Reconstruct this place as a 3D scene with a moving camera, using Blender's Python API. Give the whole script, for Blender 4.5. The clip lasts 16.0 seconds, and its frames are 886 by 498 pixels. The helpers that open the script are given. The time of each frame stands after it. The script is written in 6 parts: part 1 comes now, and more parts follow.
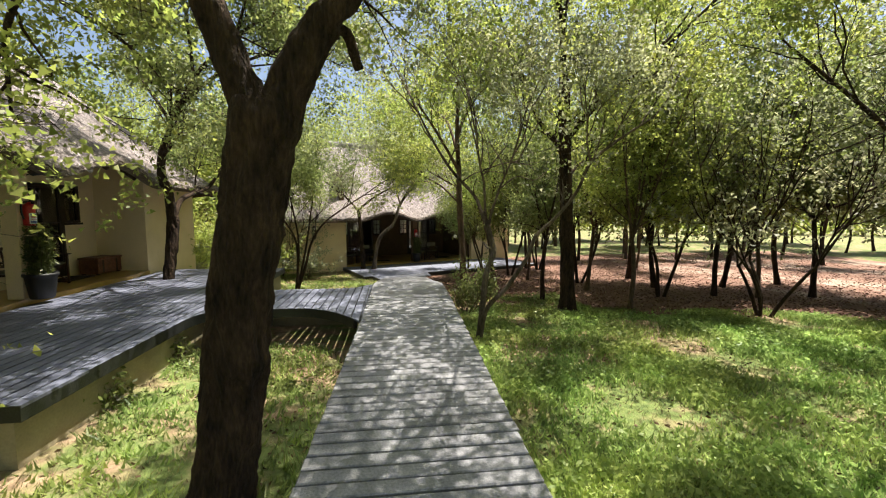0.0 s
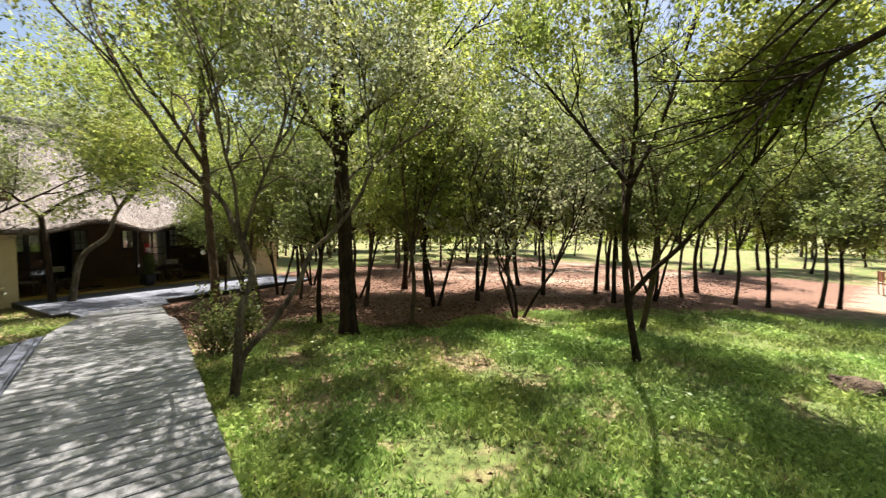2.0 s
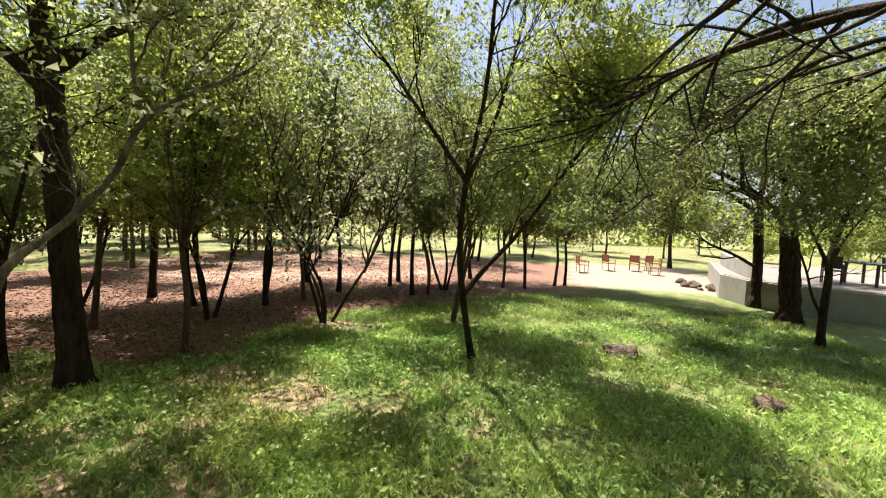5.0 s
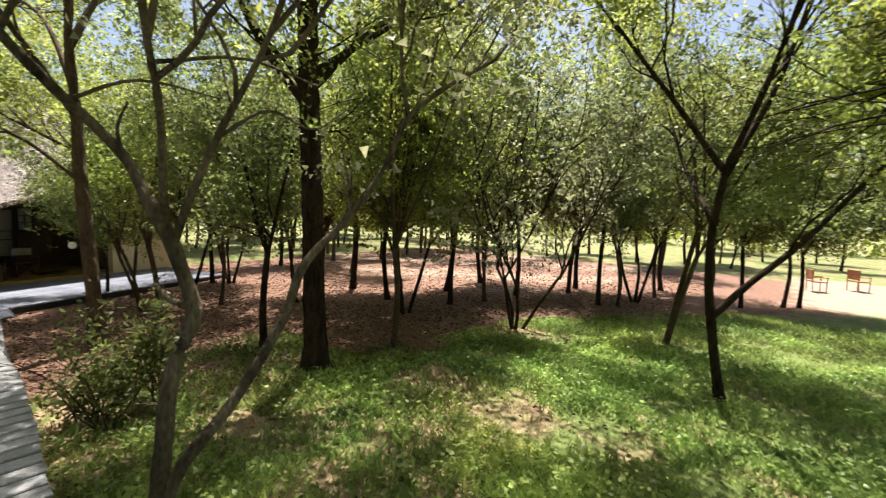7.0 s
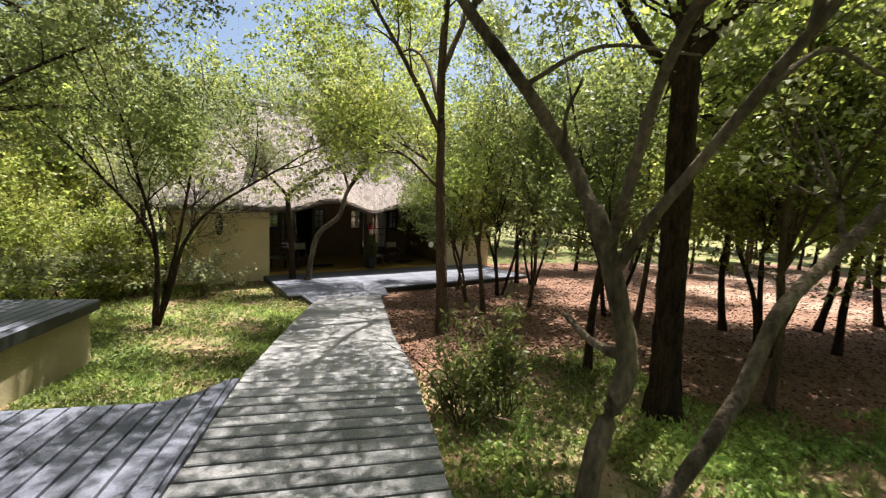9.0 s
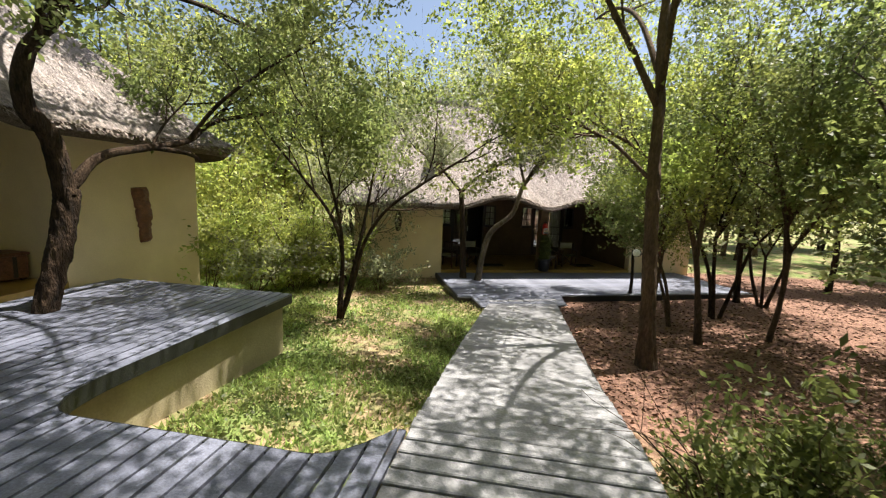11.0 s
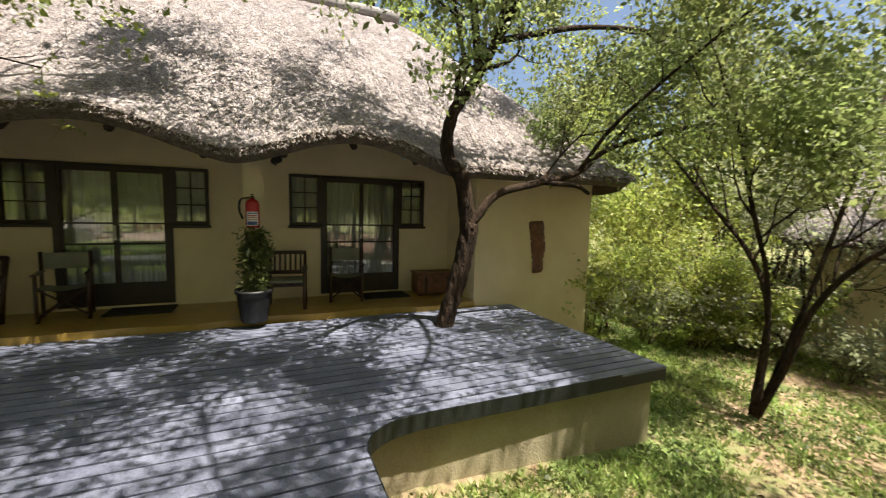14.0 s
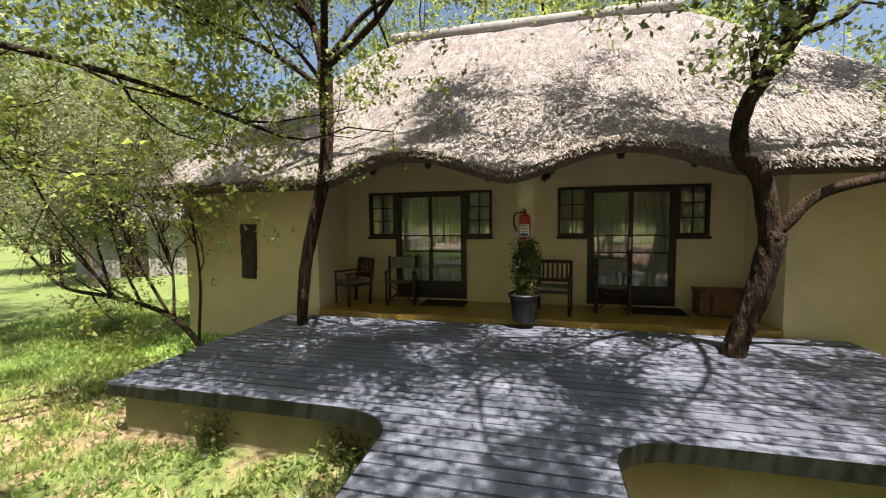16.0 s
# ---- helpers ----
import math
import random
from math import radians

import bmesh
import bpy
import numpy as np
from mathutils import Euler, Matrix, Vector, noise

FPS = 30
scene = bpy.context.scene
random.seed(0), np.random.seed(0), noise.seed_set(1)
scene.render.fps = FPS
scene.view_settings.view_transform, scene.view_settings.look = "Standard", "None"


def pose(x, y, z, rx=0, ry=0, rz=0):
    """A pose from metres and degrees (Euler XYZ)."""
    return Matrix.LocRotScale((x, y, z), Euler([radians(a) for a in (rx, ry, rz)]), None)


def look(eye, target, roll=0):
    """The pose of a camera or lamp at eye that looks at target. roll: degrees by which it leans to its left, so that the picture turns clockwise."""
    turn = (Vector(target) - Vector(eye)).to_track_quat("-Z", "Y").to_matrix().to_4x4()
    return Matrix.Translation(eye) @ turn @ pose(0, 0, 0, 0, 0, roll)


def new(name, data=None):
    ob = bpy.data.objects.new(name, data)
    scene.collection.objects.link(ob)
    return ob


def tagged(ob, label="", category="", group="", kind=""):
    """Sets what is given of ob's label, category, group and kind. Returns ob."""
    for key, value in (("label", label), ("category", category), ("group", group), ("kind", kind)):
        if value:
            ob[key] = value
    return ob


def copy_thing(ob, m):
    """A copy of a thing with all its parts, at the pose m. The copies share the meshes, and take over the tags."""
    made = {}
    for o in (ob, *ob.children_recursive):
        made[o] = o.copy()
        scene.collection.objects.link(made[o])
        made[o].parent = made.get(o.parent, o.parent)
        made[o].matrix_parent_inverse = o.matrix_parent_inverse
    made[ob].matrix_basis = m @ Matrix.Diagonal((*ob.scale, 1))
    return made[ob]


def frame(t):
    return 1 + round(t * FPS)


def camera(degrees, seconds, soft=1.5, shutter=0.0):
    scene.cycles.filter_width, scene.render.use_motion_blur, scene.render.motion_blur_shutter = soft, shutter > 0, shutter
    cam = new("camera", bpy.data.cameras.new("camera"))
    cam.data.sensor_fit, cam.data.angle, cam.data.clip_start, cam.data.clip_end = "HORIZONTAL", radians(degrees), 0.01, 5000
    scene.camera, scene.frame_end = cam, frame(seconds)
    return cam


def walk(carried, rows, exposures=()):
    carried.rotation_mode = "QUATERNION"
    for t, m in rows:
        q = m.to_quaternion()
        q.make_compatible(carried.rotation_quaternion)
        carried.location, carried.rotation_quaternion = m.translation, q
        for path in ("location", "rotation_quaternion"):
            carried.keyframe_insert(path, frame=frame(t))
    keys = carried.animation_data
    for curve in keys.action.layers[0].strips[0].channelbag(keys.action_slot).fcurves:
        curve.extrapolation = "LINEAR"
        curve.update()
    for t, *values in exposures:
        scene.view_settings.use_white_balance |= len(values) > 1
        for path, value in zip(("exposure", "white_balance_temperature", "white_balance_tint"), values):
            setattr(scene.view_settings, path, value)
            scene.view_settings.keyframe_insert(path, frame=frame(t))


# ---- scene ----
cam = camera(95.2, 16.0, soft=1.1, shutter=0.2)
METRES, EYE, TILT, LEAN, TURN = 8.7, 1.63, 0.0, 0.0, -7.2
ROWS = [
    (0.0, 0.0, 0.0, 0.0, 0.01, -5.22, -0.11),
    (0.5, 0.0105, 0.0427, 0.0023, -0.74, -4.56, -0.71),
    (1.0, 0.0205, 0.0805, 0.0014, -7.74, -4.5, -1.08),
    (1.5, 0.0228, 0.1206, 0.0037, -19.72, -4.0, -1.0),
    (2.0, 0.0319, 0.1515, 0.0026, -31.32, -3.56, -0.8),
    (2.5, 0.0448, 0.1834, 0.0067, -41.51, -3.49, -1.18),
    (3.0, 0.0504, 0.2105, 0.006, -50.81, -3.5, -1.69),
    (3.5, 0.0465, 0.2435, 0.0088, -58.71, -3.53, -1.64),
    (6.0, 0.0377, 0.3978, 0.004, -64.47, -4.28, -2.28),
    (6.5, 0.0338, 0.4337, 0.0023, -54.3, -4.73, -2.48),
    (7.0, 0.0328, 0.473, 0.002, -43.21, -4.96, -2.61),
    (7.5, 0.0221, 0.5055, 0.0019, -32.47, -5.39, -2.72),
    (8.0, 0.0027, 0.5418, 0.0035, -22.37, -5.64, -2.65),
    (8.5, -0.0131, 0.5762, 0.0016, -13.2, -6.01, -2.6),
    (9.0, -0.0181, 0.6152, 0.0017, -5.4, -6.32, -2.68),
    (11.5, -0.0877, 0.7928, -0.001, 22.77, -8.25, -1.95),
    (12.0, -0.101, 0.8286, 0.0018, 28.76, -8.14, -1.73),
    (12.5, -0.1103, 0.8596, 0.0011, 37.34, -7.6, -1.82),
    (13.0, -0.117, 0.8866, 0.0017, 49.38, -7.37, -1.68),
    (13.5, -0.1256, 0.9097, 0.0004, 60.36, -6.13, -1.5),
    (14.0, -0.1309, 0.9238, 0.0047, 73.54, -5.4, -1.34),
    (14.5, -0.1251, 0.9349, 0.0056, 86.15, -5.69, -0.62),
    (15.0, -0.1166, 0.9389, 0.0059, 96.83, -5.6, 0.14),
    (15.5, -0.1096, 0.9405, 0.0066, 105.41, -4.87, 0.61),
    (16.0, -0.1042, 0.9398, 0.0073, 110.94, -4.2, 0.7),
]
walk(cam, [(t, pose(0, 0, EYE, TILT, LEAN, TURN) @ pose(METRES * x, METRES * y, METRES * z, 90 + pitch, roll, yaw)) for t, x, y, z, yaw, pitch, roll in ROWS])

# ---- world, sun, exposure ----
SUN_DIR = Vector((0.30, 0.24, 1.0)).normalized()   # towards the sun
world = bpy.data.worlds.new("sky")
scene.world = world
world.use_nodes = True
wn = world.node_tree.nodes
sky = wn.new("ShaderNodeTexSky")
sky.sky_type = "NISHITA"
sky.sun_disc = False
sky.sun_elevation = math.asin(SUN_DIR.z)
sky.sun_rotation = math.atan2(SUN_DIR.x, SUN_DIR.y)
sky.dust_density = 3.0
wn["Background"].inputs["Strength"].default_value = 0.064
world.node_tree.links.new(sky.outputs[0], wn["Background"].inputs["Color"])
sun_data = bpy.data.lights.new("sun", "SUN")
sun_data.energy, sun_data.angle, sun_data.color = 5.0, radians(0.55), (1.0, 0.94, 0.82)
sun = new("sun", sun_data)
sun.matrix_world = look(SUN_DIR * 60, (0, 0, 0))
scene.view_settings.exposure = 1.52

# ---- materials ----


def mat(name, colour, other=None, scale=6.0, rough=0.8, bump=0.3, fine=60.0, stretch=(1, 1, 1), metal=0.0, spread=0.0, coords="Object", amount=0.6, dist=0.02):
    """Two-scale mottled paint: colour to other by broad noise, fine grain on top, relief from both."""
    m = bpy.data.materials.new(name)
    m.use_nodes = True
    n, l = m.node_tree.nodes, m.node_tree.links
    b = n["Principled BSDF"]
    other = other or tuple(c * 0.7 for c in colour)
    tc = n.new("ShaderNodeTexCoord")
    mp = n.new("ShaderNodeMapping")
    mp.inputs["Scale"].default_value = stretch
    l.new(tc.outputs[coords], mp.inputs[0])
    big = n.new("ShaderNodeTexNoise")
    big.inputs["Scale"].default_value, big.inputs["Detail"].default_value, big.inputs["Roughness"].default_value = scale, 6, 0.65
    small = n.new("ShaderNodeTexNoise")
    small.inputs["Scale"].default_value, small.inputs["Detail"].default_value = fine, 4
    l.new(mp.outputs[0], big.inputs["Vector"])
    l.new(mp.outputs[0], small.inputs["Vector"])
    ramp = n.new("ShaderNodeValToRGB")
    ramp.color_ramp.elements[0].position, ramp.color_ramp.elements[1].position = 0.33, 0.67
    ramp.color_ramp.elements[0].color, ramp.color_ramp.elements[1].color = (*other, 1), (*colour, 1)
    l.new(big.outputs["Fac"], ramp.inputs[0])
    hsv = n.new("ShaderNodeHueSaturation")
    l.new(ramp.outputs[0], hsv.inputs["Color"])
    mr = n.new("ShaderNodeMapRange")
    mr.inputs["To Min"].default_value, mr.inputs["To Max"].default_value = 1 - amount * 0.5, 1 + amount * 0.5
    mr.inputs["From Min"].default_value, mr.inputs["From Max"].default_value = 0.25, 0.75
    l.new(small.outputs["Fac"], mr.inputs["Value"])
    last = mr.outputs[0]
    if spread:
        info = n.new("ShaderNodeObjectInfo")
        isl = n.new("ShaderNodeNewGeometry")
        add = n.new("ShaderNodeMath")
        l.new(info.outputs["Random"], add.inputs[0])
        l.new(isl.outputs["Random Per Island"], add.inputs[1])
        fr = n.new("ShaderNodeMath")
        fr.operation = "FRACT"
        l.new(add.outputs[0], fr.inputs[0])
        m2 = n.new("ShaderNodeMapRange")
        m2.inputs["To Min"].default_value, m2.inputs["To Max"].default_value = 1 - spread, 1 + spread
        l.new(fr.outputs[0], m2.inputs["Value"])
        mul = n.new("ShaderNodeMath")
        mul.operation = "MULTIPLY"
        l.new(last, mul.inputs[0])
        l.new(m2.outputs[0], mul.inputs[1])
        last = mul.outputs[0]
    l.new(last, hsv.inputs["Value"])
    l.new(hsv.outputs[0], b.inputs["Base Color"])
    b.inputs["Roughness"].default_value, b.inputs["Metallic"].default_value = rough, metal
    if rough > 0.75:
        b.inputs["Specular IOR Level"].default_value = 0.2
    if bump:
        mix = n.new("ShaderNodeMath")
        mix.operation = "ADD"
        l.new(big.outputs["Fac"], mix.inputs[0])
        l.new(small.outputs["Fac"], mix.inputs[1])
        bp = n.new("ShaderNodeBump")
        bp.inputs["Strength"].default_value, bp.inputs["Distance"].default_value = bump, dist
        l.new(mix.outputs[0], bp.inputs["Height"])
        l.new(bp.outputs[0], b.inputs["Normal"])
    return m


def leaf_mat(name, a, b2, glow=0.5):
    """Leaves: gloss on top, light let through, hue from leaf to leaf."""
    m = bpy.data.materials.new(name)
    m.use_nodes = True
    n, l = m.node_tree.nodes, m.node_tree.links
    n.remove(n["Principled BSDF"])
    geo = n.new("ShaderNodeNewGeometry")
    ramp = n.new("ShaderNodeValToRGB")
    ramp.color_ramp.elements[0].color, ramp.color_ramp.elements[1].color = (*a, 1), (*b2, 1)
    l.new(geo.outputs["Random Per Island"], ramp.inputs[0])
    tc = n.new("ShaderNodeTexCoord")
    ns = n.new("ShaderNodeTexNoise")
    ns.inputs["Scale"].default_value, ns.inputs["Detail"].default_value = 0.9, 3
    l.new(tc.outputs["Object"], ns.inputs["Vector"])
    hs = n.new("ShaderNodeHueSaturation")
    mr = n.new("ShaderNodeMapRange")
    mr.inputs["From Min"].default_value, mr.inputs["From Max"].default_value = 0.3, 0.7
    mr.inputs["To Min"].default_value, mr.inputs["To Max"].default_value = 0.5, 1.45
    l.new(ns.outputs["Fac"], mr.inputs["Value"])
    l.new(mr.outputs[0], hs.inputs["Value"])
    hue = n.new("ShaderNodeTexNoise")
    hue.inputs["Scale"].default_value, hue.inputs["Detail"].default_value = 0.55, 2
    l.new(tc.outputs["Object"], hue.inputs["Vector"])
    hm = n.new("ShaderNodeMapRange")
    hm.inputs["From Min"].default_value, hm.inputs["From Max"].default_value = 0.3, 0.7
    hm.inputs["To Min"].default_value, hm.inputs["To Max"].default_value = 0.478, 0.522
    l.new(hue.outputs["Fac"], hm.inputs["Value"])
    l.new(hm.outputs[0], hs.inputs["Hue"])
    l.new(ramp.outputs[0], hs.inputs["Color"])
    d = n.new("ShaderNodeBsdfPrincipled")
    d.inputs["Roughness"].default_value = 0.5
    l.new(hs.outputs[0], d.inputs["Base Color"])
    t = n.new("ShaderNodeBsdfTranslucent")
    br = n.new("ShaderNodeHueSaturation")
    br.inputs["Value"].default_value, br.inputs["Saturation"].default_value = 2.4, 0.96
    l.new(hs.outputs[0], br.inputs["Color"])
    l.new(br.outputs[0], t.inputs["Color"])
    mx = n.new("ShaderNodeMixShader")
    mx.inputs[0].default_value = glow
    l.new(d.outputs[0], mx.inputs[1])
    l.new(t.outputs[0], mx.inputs[2])
    l.new(mx.outputs[0], n["Material Output"].inputs["Surface"])
    return m


def glass_mat(name):
    m = bpy.data.materials.new(name)
    m.use_nodes = True
    n, l = m.node_tree.nodes, m.node_tree.links
    n.remove(n["Principled BSDF"])
    tr, gl, fr, mx = (n.new("ShaderNode" + k) for k in ("BsdfTransparent", "BsdfGlossy", "Fresnel", "MixShader"))
    gl.inputs["Roughness"].default_value = 0.02
    tr.inputs["Color"].default_value = (0.97, 0.985, 0.975, 1)
    fr.inputs["IOR"].default_value = 2.1
    l.new(fr.outputs[0], mx.inputs[0])
    l.new(tr.outputs[0], mx.inputs[1])
    l.new(gl.outputs[0], mx.inputs[2])
    l.new(mx.outputs[0], n["Material Output"].inputs["Surface"])
    return m


def ground_mat():
    """Grass over sandy soil, with red-brown litter under the wood and pale sand in the clearing."""
    m = bpy.data.materials.new("ground_soil")
    m.use_nodes = True
    n, l = m.node_tree.nodes, m.node_tree.links
    b = n["Principled BSDF"]
    b.inputs["Roughness"].default_value = 0.95
    tc = n.new("ShaderNodeTexCoord")

    def tex(scale, detail=5):
        t = n.new("ShaderNodeTexNoise")
        t.inputs["Scale"].default_value, t.inputs["Detail"].default_value, t.inputs["Roughness"].default_value = scale, detail, 0.65
        l.new(tc.outputs["Object"], t.inputs["Vector"])
        return t.outputs["Fac"]

    def ramp(src, lo, hi, c0, c1):
        r = n.new("ShaderNodeValToRGB")
        r.color_ramp.elements[0].position, r.color_ramp.elements[1].position = lo, hi
        r.color_ramp.elements[0].color, r.color_ramp.elements[1].color = (*c0, 1), (*c1, 1)
        l.new(src, r.inputs[0])
        return r.outputs[0]

    def blend(f, a, c):
        x = n.new("ShaderNodeMix")
        x.data_type = "RGBA"
        l.new(f, x.inputs[0])
        l.new(a, x.inputs[6])
        l.new(c, x.inputs[7])
        return x.outputs[2]

    soil = ramp(tex(7), 0.35, 0.65, (0.20, 0.13, 0.075), (0.36, 0.26, 0.16))
    green = ramp(tex(11), 0.3, 0.7, (0.072, 0.11, 0.027), (0.18, 0.225, 0.058))
    red = ramp(tex(16, 8), 0.38, 0.62, (0.105, 0.052, 0.037), (0.275, 0.15, 0.106))
    sand = ramp(tex(4), 0.3, 0.7, (0.26, 0.19, 0.145), (0.36, 0.275, 0.215))

    def attr(name):
        a = n.new("ShaderNodeAttribute")
        a.attribute_name = name
        ad = n.new("ShaderNodeMath")
        ad.inputs[1].default_value = -0.5
        l.new(tex(1.7, 6), ad.inputs[0])
        s = n.new("ShaderNodeMath")
        s.operation = "MULTIPLY_ADD"
        s.inputs[1].default_value = 1.3
        l.new(ad.outputs[0], s.inputs[0])
        l.new(a.outputs["Fac"], s.inputs[2])
        mr = n.new("ShaderNodeMapRange")
        mr.inputs["From Min"].default_value, mr.inputs["From Max"].default_value = 0.38, 0.62
        l.new(s.outputs[0], mr.inputs["Value"])
        return mr.outputs[0]

    c = blend(attr("grass"), soil, green)
    c = blend(attr("litter"), c, red)
    c = blend(attr("sand"), c, sand)
    l.new(c, b.inputs["Base Color"])
    bp = n.new("ShaderNodeBump")
    bp.inputs["Strength"].default_value, bp.inputs["Distance"].default_value = 0.8, 0.03
    l.new(tex(30, 6), bp.inputs["Height"])
    l.new(bp.outputs[0], b.inputs["Normal"])
    return m


M_DECK = mat("deck_paint", (0.178, 0.188, 0.25), (0.082, 0.089, 0.126), 2.2, 0.5, 0.25, 55, (1, 1, 1), spread=0.16)
M_WALK = mat("walkway_boards", (0.285, 0.282, 0.30), (0.15, 0.15, 0.165), 2.5, 0.5, 0.3, 50, (1, 1, 1), spread=0.18)
M_FASCIA = mat("dark_fascia", (0.016, 0.018, 0.017), (0.009, 0.01, 0.009), 5, 0.5, 0.2)
M_PLASTER = mat("ochre_plaster", (0.81, 0.66, 0.43), (0.72, 0.575, 0.365), 1.3, 0.85, 0.25, 45, amount=0.12)
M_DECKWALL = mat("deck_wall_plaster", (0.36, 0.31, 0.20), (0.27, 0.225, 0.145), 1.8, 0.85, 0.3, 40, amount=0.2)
# plaster toned dark brown to carry the shade of the far porch
M_PORCHSHADE = mat("shaded_porch_plaster", (0.17, 0.115, 0.07), (0.11, 0.075, 0.048), 1.3, 0.85, 0.25, 45, amount=0.15)
M_THATCH = mat("weathered_thatch", (0.42, 0.372, 0.365), (0.20, 0.17, 0.166), 5.0, 0.9, 1.0, 42, (1.5, 0.6, 0.6), amount=1.7, dist=0.07)
M_STRAW = mat("thatch_straw", (0.42, 0.36, 0.335), (0.22, 0.175, 0.15), 6, 0.9, 0, spread=0.5)
# thatch tone darkened to put shading on the cut rim
M_CUT = mat("shaded_cut_straw", (0.19, 0.15, 0.12), (0.09, 0.068, 0.052), 14, 0.95, 0.8, 70, (1, 1, 2), amount=1.2, dist=0.02)
M_RIDGE = mat("cement_ridge", (0.34, 0.31, 0.29), (0.22, 0.2, 0.19), 3, 0.9, 0.4, 30)
M_PORCH = mat("polished_ochre_floor", (0.42, 0.27, 0.065), (0.30, 0.185, 0.04), 1.6, 0.28, 0.08, 18, amount=0.25)
M_FRAME = mat("dark_brown_frame", (0.04, 0.024, 0.015), (0.022, 0.014, 0.01), 7, 0.45, 0.1)
M_GLASS = glass_mat("window_glass")
M_CURTAIN = mat("net_curtain", (0.85, 0.85, 0.80), (0.76, 0.76, 0.7), 3, 0.9, 0.1, 80)
M_ROOM = mat("room_shade", (0.14, 0.11, 0.085), (0.1, 0.08, 0.06), 2, 0.9, 0)
# dark wood of the poles, also the shade painted under the thatch
M_CEIL = mat("roof_poles_and_shade", (0.06, 0.04, 0.026), (0.03, 0.02, 0.013), 5, 0.8, 0.4)
M_CHAIR = mat("dark_varnished_wood", (0.06, 0.024, 0.014), (0.03, 0.013, 0.008), 9, 0.35, 0.15, 70, (1, 1, 0.2))
M_CANVAS = mat("drab_canvas", (0.26, 0.25, 0.19), (0.19, 0.18, 0.135), 4, 0.9, 0.2, 120)
M_POT = mat("charcoal_pot", (0.012, 0.012, 0.012), (0.01, 0.01, 0.01), 6, 0.5, 0.15)
M_CARVE = mat("carved_red_wood", (0.22, 0.085, 0.04), (0.10, 0.038, 0.02), 9, 0.5, 0.6, 40)
M_CARVE2 = mat("carved_dark_wood", (0.05, 0.028, 0.018), (0.025, 0.015, 0.01), 9, 0.5, 0.6, 40)
M_MATT = mat("door_mat_fibre", (0.045, 0.035, 0.028), (0.025, 0.02, 0.016), 20, 0.95, 0.6, 120)
M_RED = mat("red_enamel", (0.55, 0.025, 0.03), (0.42, 0.02, 0.02), 4, 0.35, 0.02)
M_WHITE = mat("white_plastic", (0.78, 0.78, 0.76), (0.68, 0.68, 0.66), 4, 0.5, 0.02)
M_BLUE = mat("blue_print", (0.05, 0.08, 0.3), (0.04, 0.06, 0.2), 4, 0.5, 0.02)
M_BLACK = mat("black_rubber", (0.02, 0.02, 0.02), (0.012, 0.012, 0.012), 8, 0.6, 0.1)
M_STEEL = mat("brushed_steel", (0.5, 0.49, 0.47), (0.4, 0.39, 0.37), 8, 0.35, 0.05, metal=1.0)
M_BARK = mat("rough_dark_bark", (0.075, 0.047, 0.03), (0.013, 0.009, 0.007), 11, 0.95, 1.0, 60, (1, 1, 0.28), amount=0.9, dist=0.05)
M_BARK2 = mat("grey_lichen_bark", (0.235, 0.185, 0.14), (0.03, 0.021, 0.016), 4.5, 0.95, 1.0, 40, (1, 1, 0.4), amount=0.8, dist=0.03)
M_BARK3 = mat("brown_bark", (0.14, 0.095, 0.065), (0.06, 0.042, 0.03), 8, 0.95, 0.9, 40, (1, 1, 0.3), amount=0.8, dist=0.03)
M_LEAF_A = leaf_mat("feathery_yellow_green", (0.125, 0.158, 0.03), (0.24, 0.262, 0.058))
M_LEAF_B = leaf_mat("olive_leaves", (0.08, 0.105, 0.03), (0.165, 0.185, 0.06))
M_LEAF_C = leaf_mat("dusty_grey_green", (0.12, 0.135, 0.07), (0.21, 0.215, 0.12))
M_LEAF_D = leaf_mat("shade_green", (0.064, 0.085, 0.024), (0.14, 0.158, 0.046))
M_GRASS = leaf_mat("grass_blades", (0.12, 0.185, 0.043), (0.32, 0.385, 0.118), 0.35)
M_DRY = leaf_mat("dry_grass", (0.24, 0.20, 0.09), (0.36, 0.31, 0.16), 0.25)
M_LITTER = mat("fallen_leaves", (0.215, 0.13, 0.088), (0.10, 0.055, 0.038), 3, 0.9, 0, spread=0.5)
M_ROCK = mat("brown_rock", (0.16, 0.115, 0.085), (0.09, 0.065, 0.05), 5, 0.9, 0.9, 30, dist=0.05)
M_GROUND = ground_mat()

# ---- mesh helpers ----


